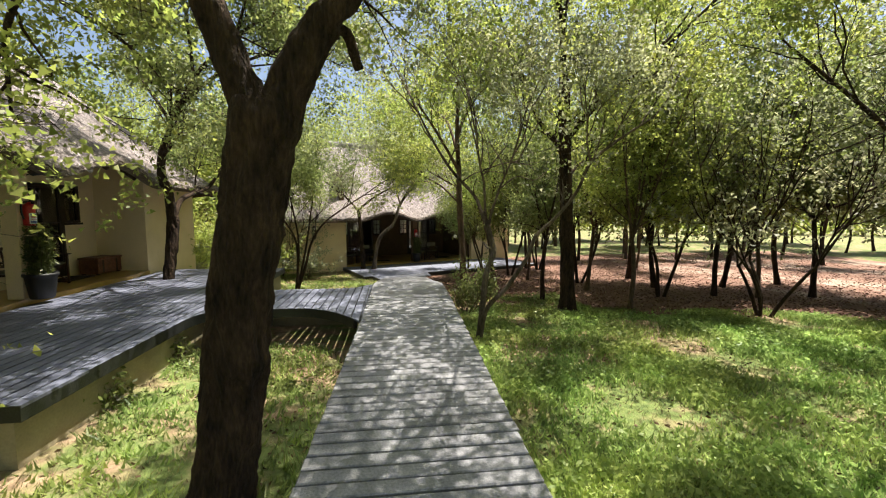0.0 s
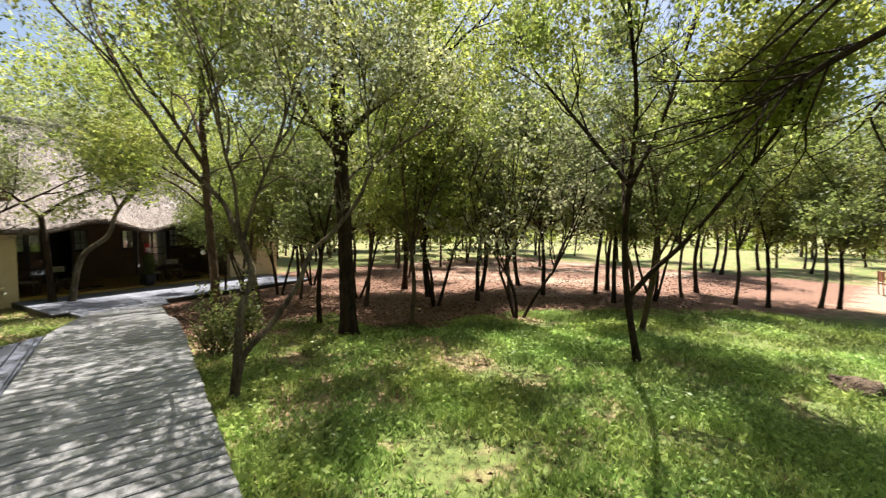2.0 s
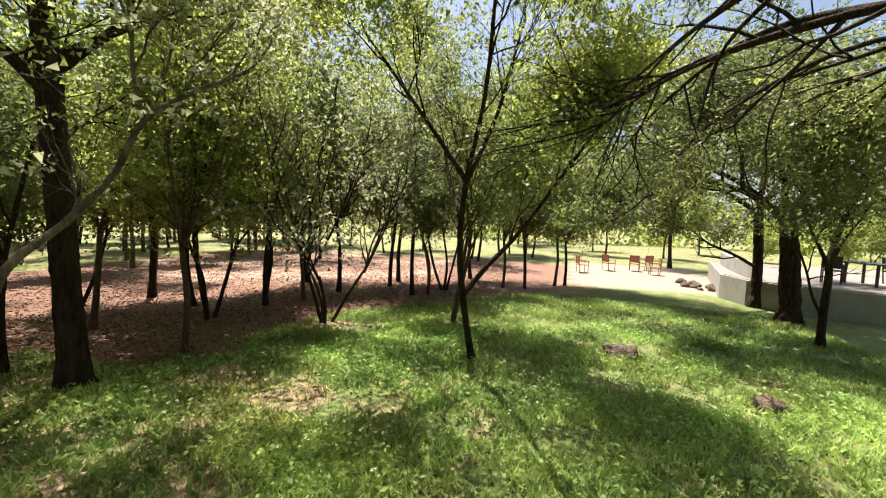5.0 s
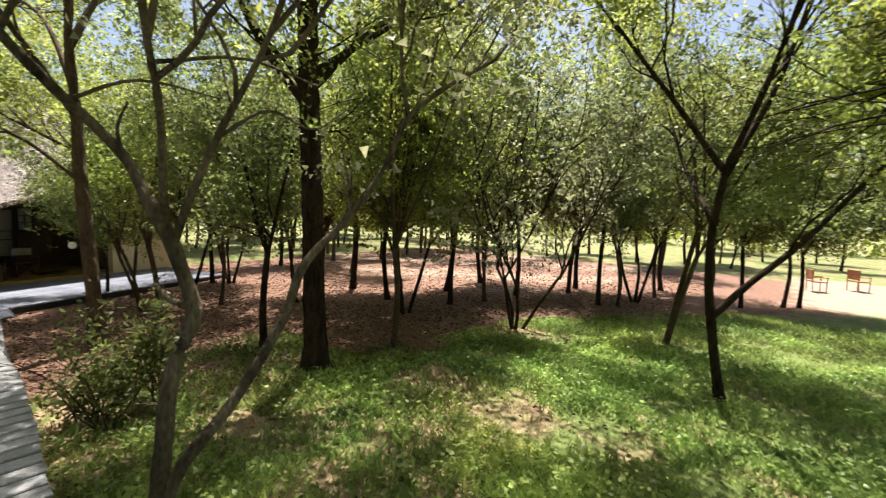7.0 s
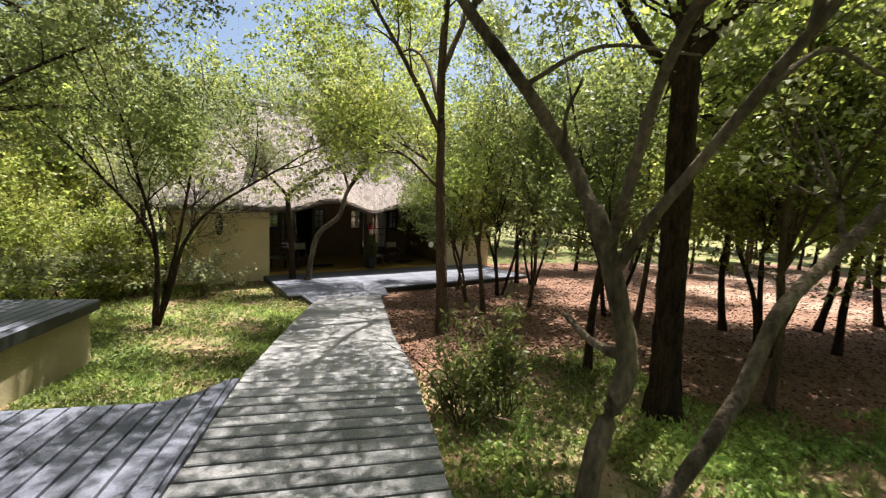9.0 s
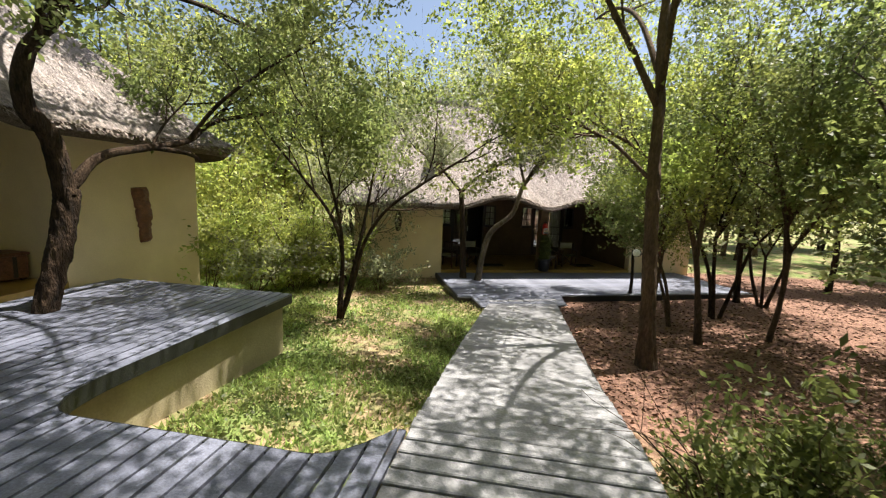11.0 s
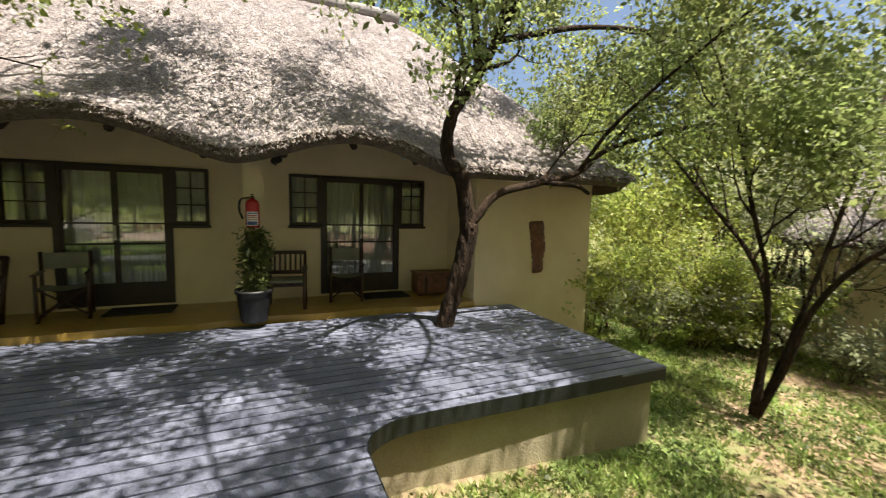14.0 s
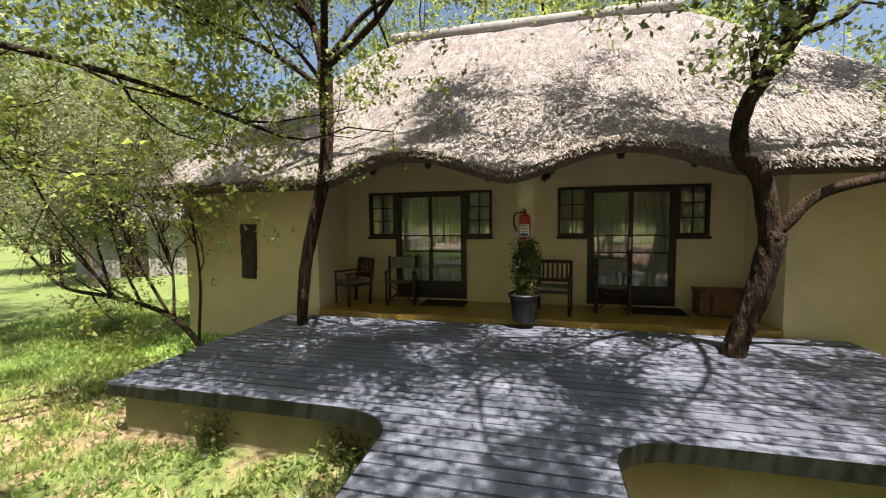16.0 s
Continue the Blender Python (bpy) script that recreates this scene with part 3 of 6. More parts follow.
def glazing(parent, u0, u1, d0, d1, deep, bare=False):
    """A double glazed door between two small-paned windows, with curtains behind."""
    top, sill, y = 2.24, 1.36, deep
    zb = 0.13
    for k, (a, b) in enumerate(((u0, d0), (d1, u1))):
        g = Geo()
        w = 0.05
        for q in ((a, sill, b, sill + w), (a, top - w, b, top), (a, sill + w, a + w, top - w), (b - w, sill + w, b, top - w)):
            g.box(q[0], y - 0.03, q[1], q[2], y + 0.06, q[3], 0.004)
        win = part("window", g, M_FRAME, parent, "small-paned window in dark brown frame")
        g = Geo()
        mid = (a + b) / 2
        g.box(mid - 0.011, y, sill + w, mid + 0.011, y + 0.03, top - w)
        for i in (1, 2):
            zz = sill + w + (top - sill - 2 * w) * i / 3
            g.box(a + w, y + 0.002, zz - 0.01, b - w, y + 0.028, zz + 0.01)
        part("glazing_bar", g, M_FRAME, win)
        g = Geo()
        g.box(a + w, y + 0.012, sill + w, b - w, y + 0.018, top - w)
        part("pane", g, M_GLASS, win).visible_shadow = False
        g = Geo()
        g.box(a - 0.02, y - 0.07, sill - 0.05, b + 0.02, y + 0.0, sill - 0.002, 0.006)
        part("sill", g, M_FRAME, win)
    g = Geo()
    w = 0.075
    g.box(d0, y - 0.035, zb, d0 + w, y + 0.06, top, 0.004)
    g.box(d1 - w, y - 0.035, zb, d1, y + 0.06, top, 0.004)
    g.box(d0 + w, y - 0.035, top - 0.06, d1 - w, y + 0.06, top, 0.004)
    part("door_frame", g, M_FRAME, parent)
    mid = (d0 + d1) / 2
    for a, b, s in ((d0 + w, mid, 1), (mid, d1 - w, -1)) if not bare else ((d0 + w, mid, 1),):
        g = Geo()
        st = 0.035
        for q in ((a, zb, a + st, top - 0.06), (b - st, zb, b, top - 0.06), (a + st, top - 0.11, b - st, top - 0.06), (a + st, 1.36, b - st, 1.385), (a + st, 1.05, b - st, 1.075), (a + st, zb, b - st, 0.47)):
            g.box(q[0], y - 0.02, q[1], q[2], y + 0.03, q[3], 0.003)
        leaf = part("door", g, M_FRAME, parent, "glazed double door leaf in dark brown frame, closed")
        g = Geo()
        g.box(a + st, y + 0.004, 0.47, b - st, y + 0.01, top - 0.11)
        part("pane", g, M_GLASS, leaf).visible_shadow = False
        if s > 0:
            g = Geo()
            g.box(b - 0.03, y - 0.035, 1.12, b + 0.005, y - 0.02, 1.34, 0.003)
            g.tube([(b - 0.012, y - 0.03, 1.24), (b - 0.012, y - 0.075, 1.24), (b - 0.11, y - 0.075, 1.24)], [0.009] * 3, 6)
            part("handle", g, M_STEEL, leaf, "steel lever handle")
    # curtains
    n = 150
    for lo, hi, a, b in () if bare else ((0.2, top - 0.03, d0 + 0.05, mid - 0.02), (0.2, top - 0.03, mid + 0.02, d1 - 0.05)):
        g = Geo()
        v, f = [], []
        for i in range(n + 1):
            u = a + (b - a) * i / n
            yy = y + 0.075 + 0.022 * math.sin(u * 42 + math.sin(u * 9)) + 0.012 * math.sin(u * 97)
            v += [(u, yy, lo), (u, yy + 0.01, hi)]
        f = [(2 * i, 2 * i + 2, 2 * i + 3, 2 * i + 1) for i in range(n)]
        g.add(v, f)
        part("curtain", g, M_CURTAIN, parent, "pale hanging net curtain behind the glass")
    for a, b in ((u0 + 0.05, d0 - 0.05), (d1 + 0.05, u1 - 0.05)):
        g = Geo()
        v, f = [], []
        for i in range(41):
            u = a + (b - a) * i / 40
            yy = y + 0.075 + 0.012 * math.sin(u * 60)
            v += [(u, yy, 1.2), (u, yy, top)]
        g.add(v, [(2 * i, 2 * i + 2, 2 * i + 3, 2 * i + 1) for i in range(40)])
        part("curtain", g, M_CURTAIN, parent)


def build_lodge(m, label, bare=False, deep=1.2):
    lodge = thing("thatched_lodge", m, label, "house")
    inner = M_PORCHSHADE if bare else M_PLASTER
    t = 0.25
    for nm, a, b in (("wing_wall", -2.9, 0.0), ("wing_wall", 7.2, 9.8)):
        g = Geo()
        g.box(a, 0, -1.3, b, t, 2.72, 0.012)
        part(nm, g, M_PLASTER, lodge, "smooth ochre plastered wing wall")
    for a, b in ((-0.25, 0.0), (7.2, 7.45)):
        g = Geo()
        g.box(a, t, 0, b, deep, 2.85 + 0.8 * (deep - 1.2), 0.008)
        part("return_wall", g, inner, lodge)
    for a in (-2.9, 9.55):
        g = Geo()
        g.box(a, t, -1.3, a + 0.25, 8.2, 2.6)
        part("side_wall", g, M_PLASTER, lodge)
    g = Geo()
    g.box(-2.9, 8.2, -1.3, 9.8, 8.45, 2.55)
    part("rear_wall", g, M_PLASTER, lodge)
    # porch back wall in pieces round the openings
    units = ((0.49, 3.0, 1.06, 2.5), (4.2, 6.67, 4.72, 6.17))
    g = Geo()
    y0, y1, hi = deep, deep + 0.25, 3.55 + 0.75 * (deep - 1.2)
    solid = [(0, 0.49), (3.0, 4.2), (6.67, 7.2)]
    panels = [(a, 0, b, hi) for a, b in solid]
    for u0, u1, d0, d1 in units:
        panels += [(u0, 2.24, u1, hi), (u0, 0, d0, 1.36), (d1, 0, u1, 1.36), (d0, 0, d1, 0.13)]
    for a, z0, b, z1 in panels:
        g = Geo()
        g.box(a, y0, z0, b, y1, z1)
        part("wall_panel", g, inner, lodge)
    for u0, u1, d0, d1 in units:
        glazing(lodge, u0, u1, d0, d1, deep, bare and u0 < 1)
    g = Geo()
    n = 30
    front = [(7.2 * i / n, -0.06 + 0.05 * math.sin(i * 0.9) + 0.04 * math.sin(i * 0.37 + 1)) for i in range(n + 1)]
    g.sweep(front + [(7.2, deep), (0, deep)], -0.5, 0.085)
    part("porch_floor", g, M_PORCH, lodge, "polished ochre cement porch floor")
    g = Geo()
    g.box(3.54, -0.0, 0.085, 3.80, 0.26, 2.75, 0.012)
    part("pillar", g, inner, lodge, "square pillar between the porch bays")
    # room behind the glass, its lining coloured dark for the shade inside
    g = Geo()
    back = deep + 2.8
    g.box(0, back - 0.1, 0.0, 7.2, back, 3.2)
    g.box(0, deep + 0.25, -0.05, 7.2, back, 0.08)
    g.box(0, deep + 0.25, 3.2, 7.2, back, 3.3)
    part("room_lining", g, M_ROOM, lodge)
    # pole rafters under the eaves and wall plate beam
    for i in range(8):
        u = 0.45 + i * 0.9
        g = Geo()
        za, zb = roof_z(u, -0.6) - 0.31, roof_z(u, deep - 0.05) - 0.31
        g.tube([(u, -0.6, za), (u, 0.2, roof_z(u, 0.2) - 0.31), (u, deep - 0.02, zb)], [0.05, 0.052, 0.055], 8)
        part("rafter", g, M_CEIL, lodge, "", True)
    build_roof(lodge)
    return lodge


near_lodge = build_lodge(NEAR_LODGE, "ochre plastered lodge with scalloped thatch roof and glazed doors")
# extra porch depth and darkened walls stand in for deep shade here
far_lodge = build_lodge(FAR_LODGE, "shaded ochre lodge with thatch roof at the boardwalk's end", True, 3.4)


def build_far_deck():
    rng = random.Random(8)
    d = thing("far_deck", FAR_LODGE, "grey timber deck before the far lodge on low dark base", "deck", kind="structure")
    y = -0.12
    while y > -3.3:
        plank(d, (-0.15, y, 0), (9.1, y, 0), PLANK - 0.022, 0.03, M_DECK, rng)
        y -= PLANK
    while y > -4.2:
        plank(d, (0.2, y, 0), (2.75 + (y + 3.3) * 0.35, y, 0), PLANK - 0.022, 0.03, M_DECK, rng)
        y -= PLANK
    for a, b, c, e in ((-0.2, -3.32, -0.16, -0.05), (-0.16, -3.36, 0.25, -3.32), (2.75, -3.38, 9.12, -3.33), (9.11, -3.33, 9.15, -0.05), (0.16, -4.25, 0.2, -3.36)):
        g = Geo()
        g.box(a, b, -0.16, c, e, -0.003, 0.005)
        part("fascia", g, M_FASCIA, d)
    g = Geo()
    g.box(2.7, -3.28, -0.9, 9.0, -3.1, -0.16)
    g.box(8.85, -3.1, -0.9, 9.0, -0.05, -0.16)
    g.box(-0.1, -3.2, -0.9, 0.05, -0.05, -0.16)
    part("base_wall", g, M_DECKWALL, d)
    return d


build_far_deck()

# ---- trees ----


def curve(pts, n=6):
    """A smooth line through points."""
    P = [Vector(p) for p in pts]
    P = [P[0] * 2 - P[1]] + P + [P[-1] * 2 - P[-2]]
    out = []
    for i in range(1, len(P) - 2):
        for k in range(n):
            t = k / n
            a, b, c, d = P[i - 1], P[i], P[i + 1], P[i + 2]
            out.append(0.5 * (2 * b + (c - a) * t + (2 * a - 5 * b + 4 * c - d) * t * t + (3 * b - a - 3 * c + d) * t ** 3))
    out.append(P[-2])
    return out


def turned(d, angle, rng):
    """d turned aside by an angle, to a random side."""
    s = d.cross(Vector((rng.gauss(0, 1), rng.gauss(0, 1), rng.gauss(0, 1)))).normalized()
    return (d * math.cos(angle) + s * math.sin(angle)).normalized()


def branch(wood, tips, p, d, L, r, depth, rng, rise=0.12):
    n = 5
    pts, rad = [p.copy()], [r]
    q, e = p.copy(), d.copy()
    for i in range(n):
        e = (e + Vector((rng.gauss(0, 0.2), rng.gauss(0, 0.2), rng.gauss(rise, 0.14)))).normalized()
        q = q + e * (L / n)
        pts.append(q.copy())
        rad.append(r * (1 - 0.62 * (i + 1) / n))
    wood.tube(pts[::2] + pts[-1:] if r < 0.012 else pts, rad[::2] + rad[-1:] if r < 0.012 else rad, 6 if r > 0.03 else (4 if r > 0.014 else 3), cap=False)
    if depth == 0:
        tips.extend(pts[2:])
        return
    for k in range(rng.randint(3, 4) if depth > 1 else rng.randint(4, 5)):
        i = rng.randint(2, n)
        branch(wood, tips, pts[i], turned((pts[i] - pts[i - 1]).normalized(), rng.uniform(0.4, 1.05), rng), L * rng.uniform(0.5, 0.78), rad[i] * 0.68, depth - 1, rng, rise)


def sprays(tips, weight, n, spread, size, droop, tuft, rs):
    """Leaf places gathered in small sprays round twig ends, with gaps between the sprays."""
    k = max(1, n // tuft)
    c = tips[rs.choice(len(tips), k, p=weight)] + rs.normal(size=(k, 3)) * spread
    c[:, 2] -= np.abs(rs.normal(size=k)) * droop
    d = rs.normal(size=(k, 3)) * np.array([1, 1, 0.45]) - np.array([0, 0, 0.25])
    d /= np.linalg.norm(d, axis=1)[:, None]
    i = np.repeat(np.arange(k), tuft)
    m = len(i)
    return c[i] + d[i] * (rs.uniform(-0.5, 0.5, m) * size * 4.2)[:, None] + rs.normal(size=(m, 3)) * size * 0.42


def make_tree(name, limbs, bark, leaf, seed, leaves=4000, size=0.07, spread=0.16, depth=2, reach=1.3, sprout=0.45, per=5, label="", category="tree", seg=10, rise=0.12, origin=None, droop=0.0, slim=0.5, clump=0.0, low=-9.0, open_side=None, tuft=9, broad=False):
    """A tree from its main limbs (points, thick end, thin end); twigs and leaves grow from them."""
    rng, rs = random.Random(seed), np.random.RandomState(seed)
    o = Vector(origin if origin is not None else limbs[0][0][0])
    wood, tips = Geo(), []
    for li, (pts, r0, r1, *grow) in enumerate(limbs):
        c = [p - o for p in curve(pts, 5)]
        m = len(c)
        rad = [r0 + (r1 - r0) * (i / (m - 1)) ** 0.9 for i in range(m)]
        if li == 0:
            rad[0] *= 1.45
            rad[1] *= 1.18
        rad = [q * (1 + 0.10 * noise.noise(Vector((i * 0.7, seed, li)))) for i, q in enumerate(rad)]
        if r0 > 0.1:
            # heavy trunks: finer rings with furrowed bark
            fine = curve(c, 5)
            fr = [rad[min(i // 5, m - 1)] + (rad[min(i // 5 + 1, m - 1)] - rad[min(i // 5, m - 1)]) * (i % 5) / 5 for i in range(len(fine))]
            k0, sg = len(wood.v), 44
            wood.tube(fine, fr, sg, cap=True)
            for i in range(len(fine)):
                for q in range(sg):
                    v = Vector(wood.v[k0 + i * sg + q])
                    out = v - fine[i]
                    e = 0.23 * (0.35 - abs(noise.noise(Vector((v.x * 13 + seed, v.y * 13 + li, v.z * 3.2)))) * 1.6) + 0.05 * noise.noise(Vector((v.x * 34, v.y * 34, v.z * 14))) + 0.09 * noise.noise(v * 3)
                    wood.v[k0 + i * sg + q] = tuple(fine[i] + out * (1 + e))
        else:
            wood.tube(c, rad, seg, cap=True, wob=0.07, rng=rng)
        if grow and grow[0] == 0:
            continue
        for k in range(per):
            i = min(m - 1, max(1, int((sprout + (1 - sprout) * (k + rng.random()) / per) * (m - 1))))
            d = (c[i] - c[i - 1]).normalized()
            branch(wood, tips, c[i], turned(d, rng.uniform(0.3, 1.0), rng), reach * rng.uniform(0.6, 1.15), max(rad[i] * 0.6, 0.016), depth, rng, rise)
        branch(wood, tips, c[-1], (c[-1] - c[-2]).normalized(), reach, max(r1 * 0.9, 0.012), depth, rng, rise)
    t = thing(name, Matrix.Translation(o), label, category)
    part("trunk", wood, bark, t, "", True)
    if tips and leaves:
        T = np.array([tuple(p) for p in tips])
        # leaves gather in clumps, with gaps between
        wt = np.array([max(0.02, clump + noise.noise(p * 0.95 + Vector((seed, 0, 0))) + 0.6 * noise.noise(p * 2.3)) for p in tips]) ** 2.6
        pos = sprays(T, wt / wt.sum(), leaves, spread, size, droop, tuft, rs)
        pos = pos[pos[:, 2] + o.z > low + 0.25 * np.sin(pos[:, 0] * 2.1) * np.cos(pos[:, 1] * 1.7)]
        if open_side is not None:
            pos = pos[rs.uniform(size=len(pos)) < np.clip((pos[:, 0] + o.x - open_side) / 1.5, 0.12, 1)]
        shape = leaf_quads(pos, size, rs, slim) if broad else leaflets(pos, size, rs, slim)
        part("crown", quads("crown", shape, leaf), leaf, t)
    return t


def wild(seed, h=5.5, stems=1, r=0.07, lean=0.25, clear=0.42, spread=1.4):
    """Main limbs of a bushveld tree: stems that fork into spreading limbs."""
    rng = random.Random(seed)
    out = []
    for s in range(stems):
        a = rng.uniform(0, 6.28) + s * 6.28 / max(stems, 1)
        k = (0.5 if stems > 1 else 0.12) + rng.uniform(0, lean)
        x, y = math.cos(a), math.sin(a)
        fork = h * clear * rng.uniform(0.85, 1.15)
        base = Vector((x * 0.06 * (stems > 1), y * 0.06 * (stems > 1), -0.12))
        mid = base + Vector((x * k * 0.4 + rng.gauss(0, 0.08), y * k * 0.4 + rng.gauss(0, 0.08), fork * 0.55))
        top = Vector((x * k, y * k, fork))
        out.append(([base, mid, top], r, r * 0.72, 0))
        nl = rng.randint(2, 3) if stems > 1 else rng.randint(3, 5)
        for i in range(nl):
            b = rng.uniform(0, 6.28)
            w = spread * rng.uniform(0.5, 1.1)
            hh = h * rng.uniform(0.72, 1.0)
            p1 = top + Vector((math.cos(b) * w * 0.45 + rng.gauss(0, 0.1), math.sin(b) * w * 0.45 + rng.gauss(0, 0.1), (hh - fork) * 0.45))
            p2 = top + Vector((math.cos(b) * w, math.sin(b) * w, hh - fork))
            out.append(([top - Vector((0, 0, 0.05)), p1, p2], r * 0.55, r * 0.2))
    return out


def at_ground(x, y, dz=-0.05):
    return Vector((x, y, ground_z(x, y) + dz))


# the large rough-barked tree beside the walk
make_tree("acacia_tree", [
    ([(-1.14, 2.35, -0.75), (-0.99, 2.35, 0.0), (-0.90, 2.35, 0.65), (-0.82, 2.35, 1.25), (-0.73, 2.35, 1.8), (-0.66, 2.35, 2.2)], 0.165, 0.17, 0),
    ([(-0.70, 2.35, 2.05), (-0.84, 2.33, 2.45), (-0.95, 2.3, 2.75), (-1.2, 2.2, 3.4), (-1.7, 2.3, 4.6)], 0.105, 0.05),
    ([(-0.62, 2.35, 2.1), (-0.45, 2.36, 2.5), (-0.25, 2.37, 2.8), (0.2, 2.6, 3.6), (0.6, 2.9, 4.8)], 0.125, 0.05),
    ([(-0.5, 2.36, 2.45), (-0.28, 2.5, 2.68), (-0.19, 2.62, 2.5)], 0.035, 0.03, 0),
    ([(-0.95, 2.3, 2.75), (-2.0, 3.0, 3.3), (-3.2, 4.0, 3.2), (-4.2, 5.2, 2.7)], 0.05, 0.016),
    ([(-1.2, 2.2, 3.4), (-2.4, 3.6, 4.4), (-3.2, 5.4, 4.6)], 0.05, 0.02),
    ([(-1.0, 2.3, 2.9), (-2.2, 2.2, 3.0), (-3.2, 2.9, 2.3)], 0.04, 0.014),
    # high limbs added above the view to shade the walk
    ([(0.2, 2.6, 3.6), (1.2, 3.4, 4.6), (1.8, 4.4, 5.4)], 0.05, 0.02),
    ([(0.2, 2.6, 3.6), (0.9, 2.2, 4.4), (1.9, 2.2, 5.2)], 0.05, 0.02),
    ([(0.2, 2.6, 3.6), (0.9, 1.6, 4.6), (1.5, 0.8, 5.2)], 0.05, 0.02),
    ([(0.2, 2.6, 3.6), (1.0, 2.6, 4.5), (1.9, 2.7, 5.0), (2.4, 2.6, 5.2)], 0.04, 0.016),
    ([(0.9, 1.6, 4.6), (1.7, 1.7, 5.0), (2.3, 1.9, 5.4)], 0.03, 0.014),
    ([(1.2, 3.4, 4.6), (1.3, 4.2, 5.2), (1.2, 5.0, 5.6)], 0.03, 0.014),
    ([(0.9, 1.6, 4.6), (0.6, 0.6, 5.0), (0.9, -0.4, 5.4)], 0.03, 0.014),
    ([(1.2, 3.4, 4.6), (2.0, 3.0, 5.0), (2.8, 3.2, 5.2)], 0.03, 0.014),
    ([(1.2, 3.4, 4.6), (1.9, 4.4, 5.0), (2.3, 5.6, 5.2)], 0.03, 0.014),
    ([(0.6, 2.9, 4.8), (1.3, 3.9, 5.2), (1.7, 5.2, 5.5)], 0.03, 0.014),
    ([(1.2, 3.4, 4.6), (2.1, 3.8, 4.9), (2.9, 4.6, 5.0)], 0.03, 0.014),
    ([(0.6, 2.9, 4.8), (0.8, 4.2, 5.6), (0.9, 5.6, 6.2)], 0.04, 0.02),
], M_BARK, M_LEAF_A, 11, clump=0.75, leaves=86000, size=0.078, spread=0.26, reach=1.35, droop=0.12, label="tall dark rough-barked acacia forking beside the boardwalk", seg=14, tuft=12)

# two crooked trees growing up through the near deck
make_tree("deck_tree", [
    ([(-5.68, 4.40, -0.6), (-5.68, 4.4, 0.0), (-5.68, 4.49, 0.88), (-5.68, 4.67, 1.61), (-5.68, 4.91, 2.5), (-5.68, 4.97, 3.36), (-5.66, 4.97, 4.1)], 0.085, 0.11, 0),
    ([(-5.66, 4.97, 4.0), (-5.6, 4.84, 4.64), (-5.5, 4.6, 5.3), (-5.2, 4.2, 6.1)], 0.08, 0.03),
    ([(-5.66, 4.97, 4.05), (-5.6, 5.4, 4.25), (-5.4, 5.95, 4.51), (-5.0, 6.6, 4.75), (-4.6, 7.6, 4.6), (-4.4, 8.4, 4.3)], 0.07, 0.02),
    ([(-5.67, 4.95, 3.7), (-5.2, 4.3, 4.2), (-4.5, 3.4, 4.6)], 0.05, 0.02),
    # next two limbs reach over the deck out of view, added for dapples
    ([(-5.66, 4.97, 4.05), (-4.6, 5.6, 4.9), (-3.3, 6.3, 5.5), (-2.2, 7.0, 5.8)], 0.06, 0.02),
    ([(-4.6, 5.6, 4.9), (-3.9, 7.0, 5.5), (-3.4, 8.2, 5.9)], 0.04, 0.016),
    ([(-5.4, 5.95, 4.51), (-4.6, 6.2, 4.9), (-3.9, 6.8, 4.7)], 0.03, 0.014),
    ([(-5.66, 4.97, 4.1), (-5.7, 5.8, 4.85), (-5.75, 7.0, 5.15), (-5.7, 8.2, 5.0)], 0.05, 0.018),
    ([(-5.66, 4.95, 3.8), (-5.9, 4.3, 4.5), (-6.3, 3.6, 5.0)], 0.04, 0.016),
    ([(-5.7, 5.8, 4.85), (-6.3, 6.4, 5.5), (-6.8, 7.4, 6.0)], 0.035, 0.014),
    ([(-5.6, 4.84, 4.64), (-4.6, 4.5, 5.5), (-3.2, 4.8, 6.2), (-2.0, 5.2, 6.4)], 0.06, 0.02),
], M_BARK, M_LEAF_B, 12, clump=0.9, leaves=46000, size=0.085, spread=0.2, reach=1.1, depth=2, per=4, label="slender brown-barked tree rising through the timber deck", droop=0.12, tuft=6, broad=True)
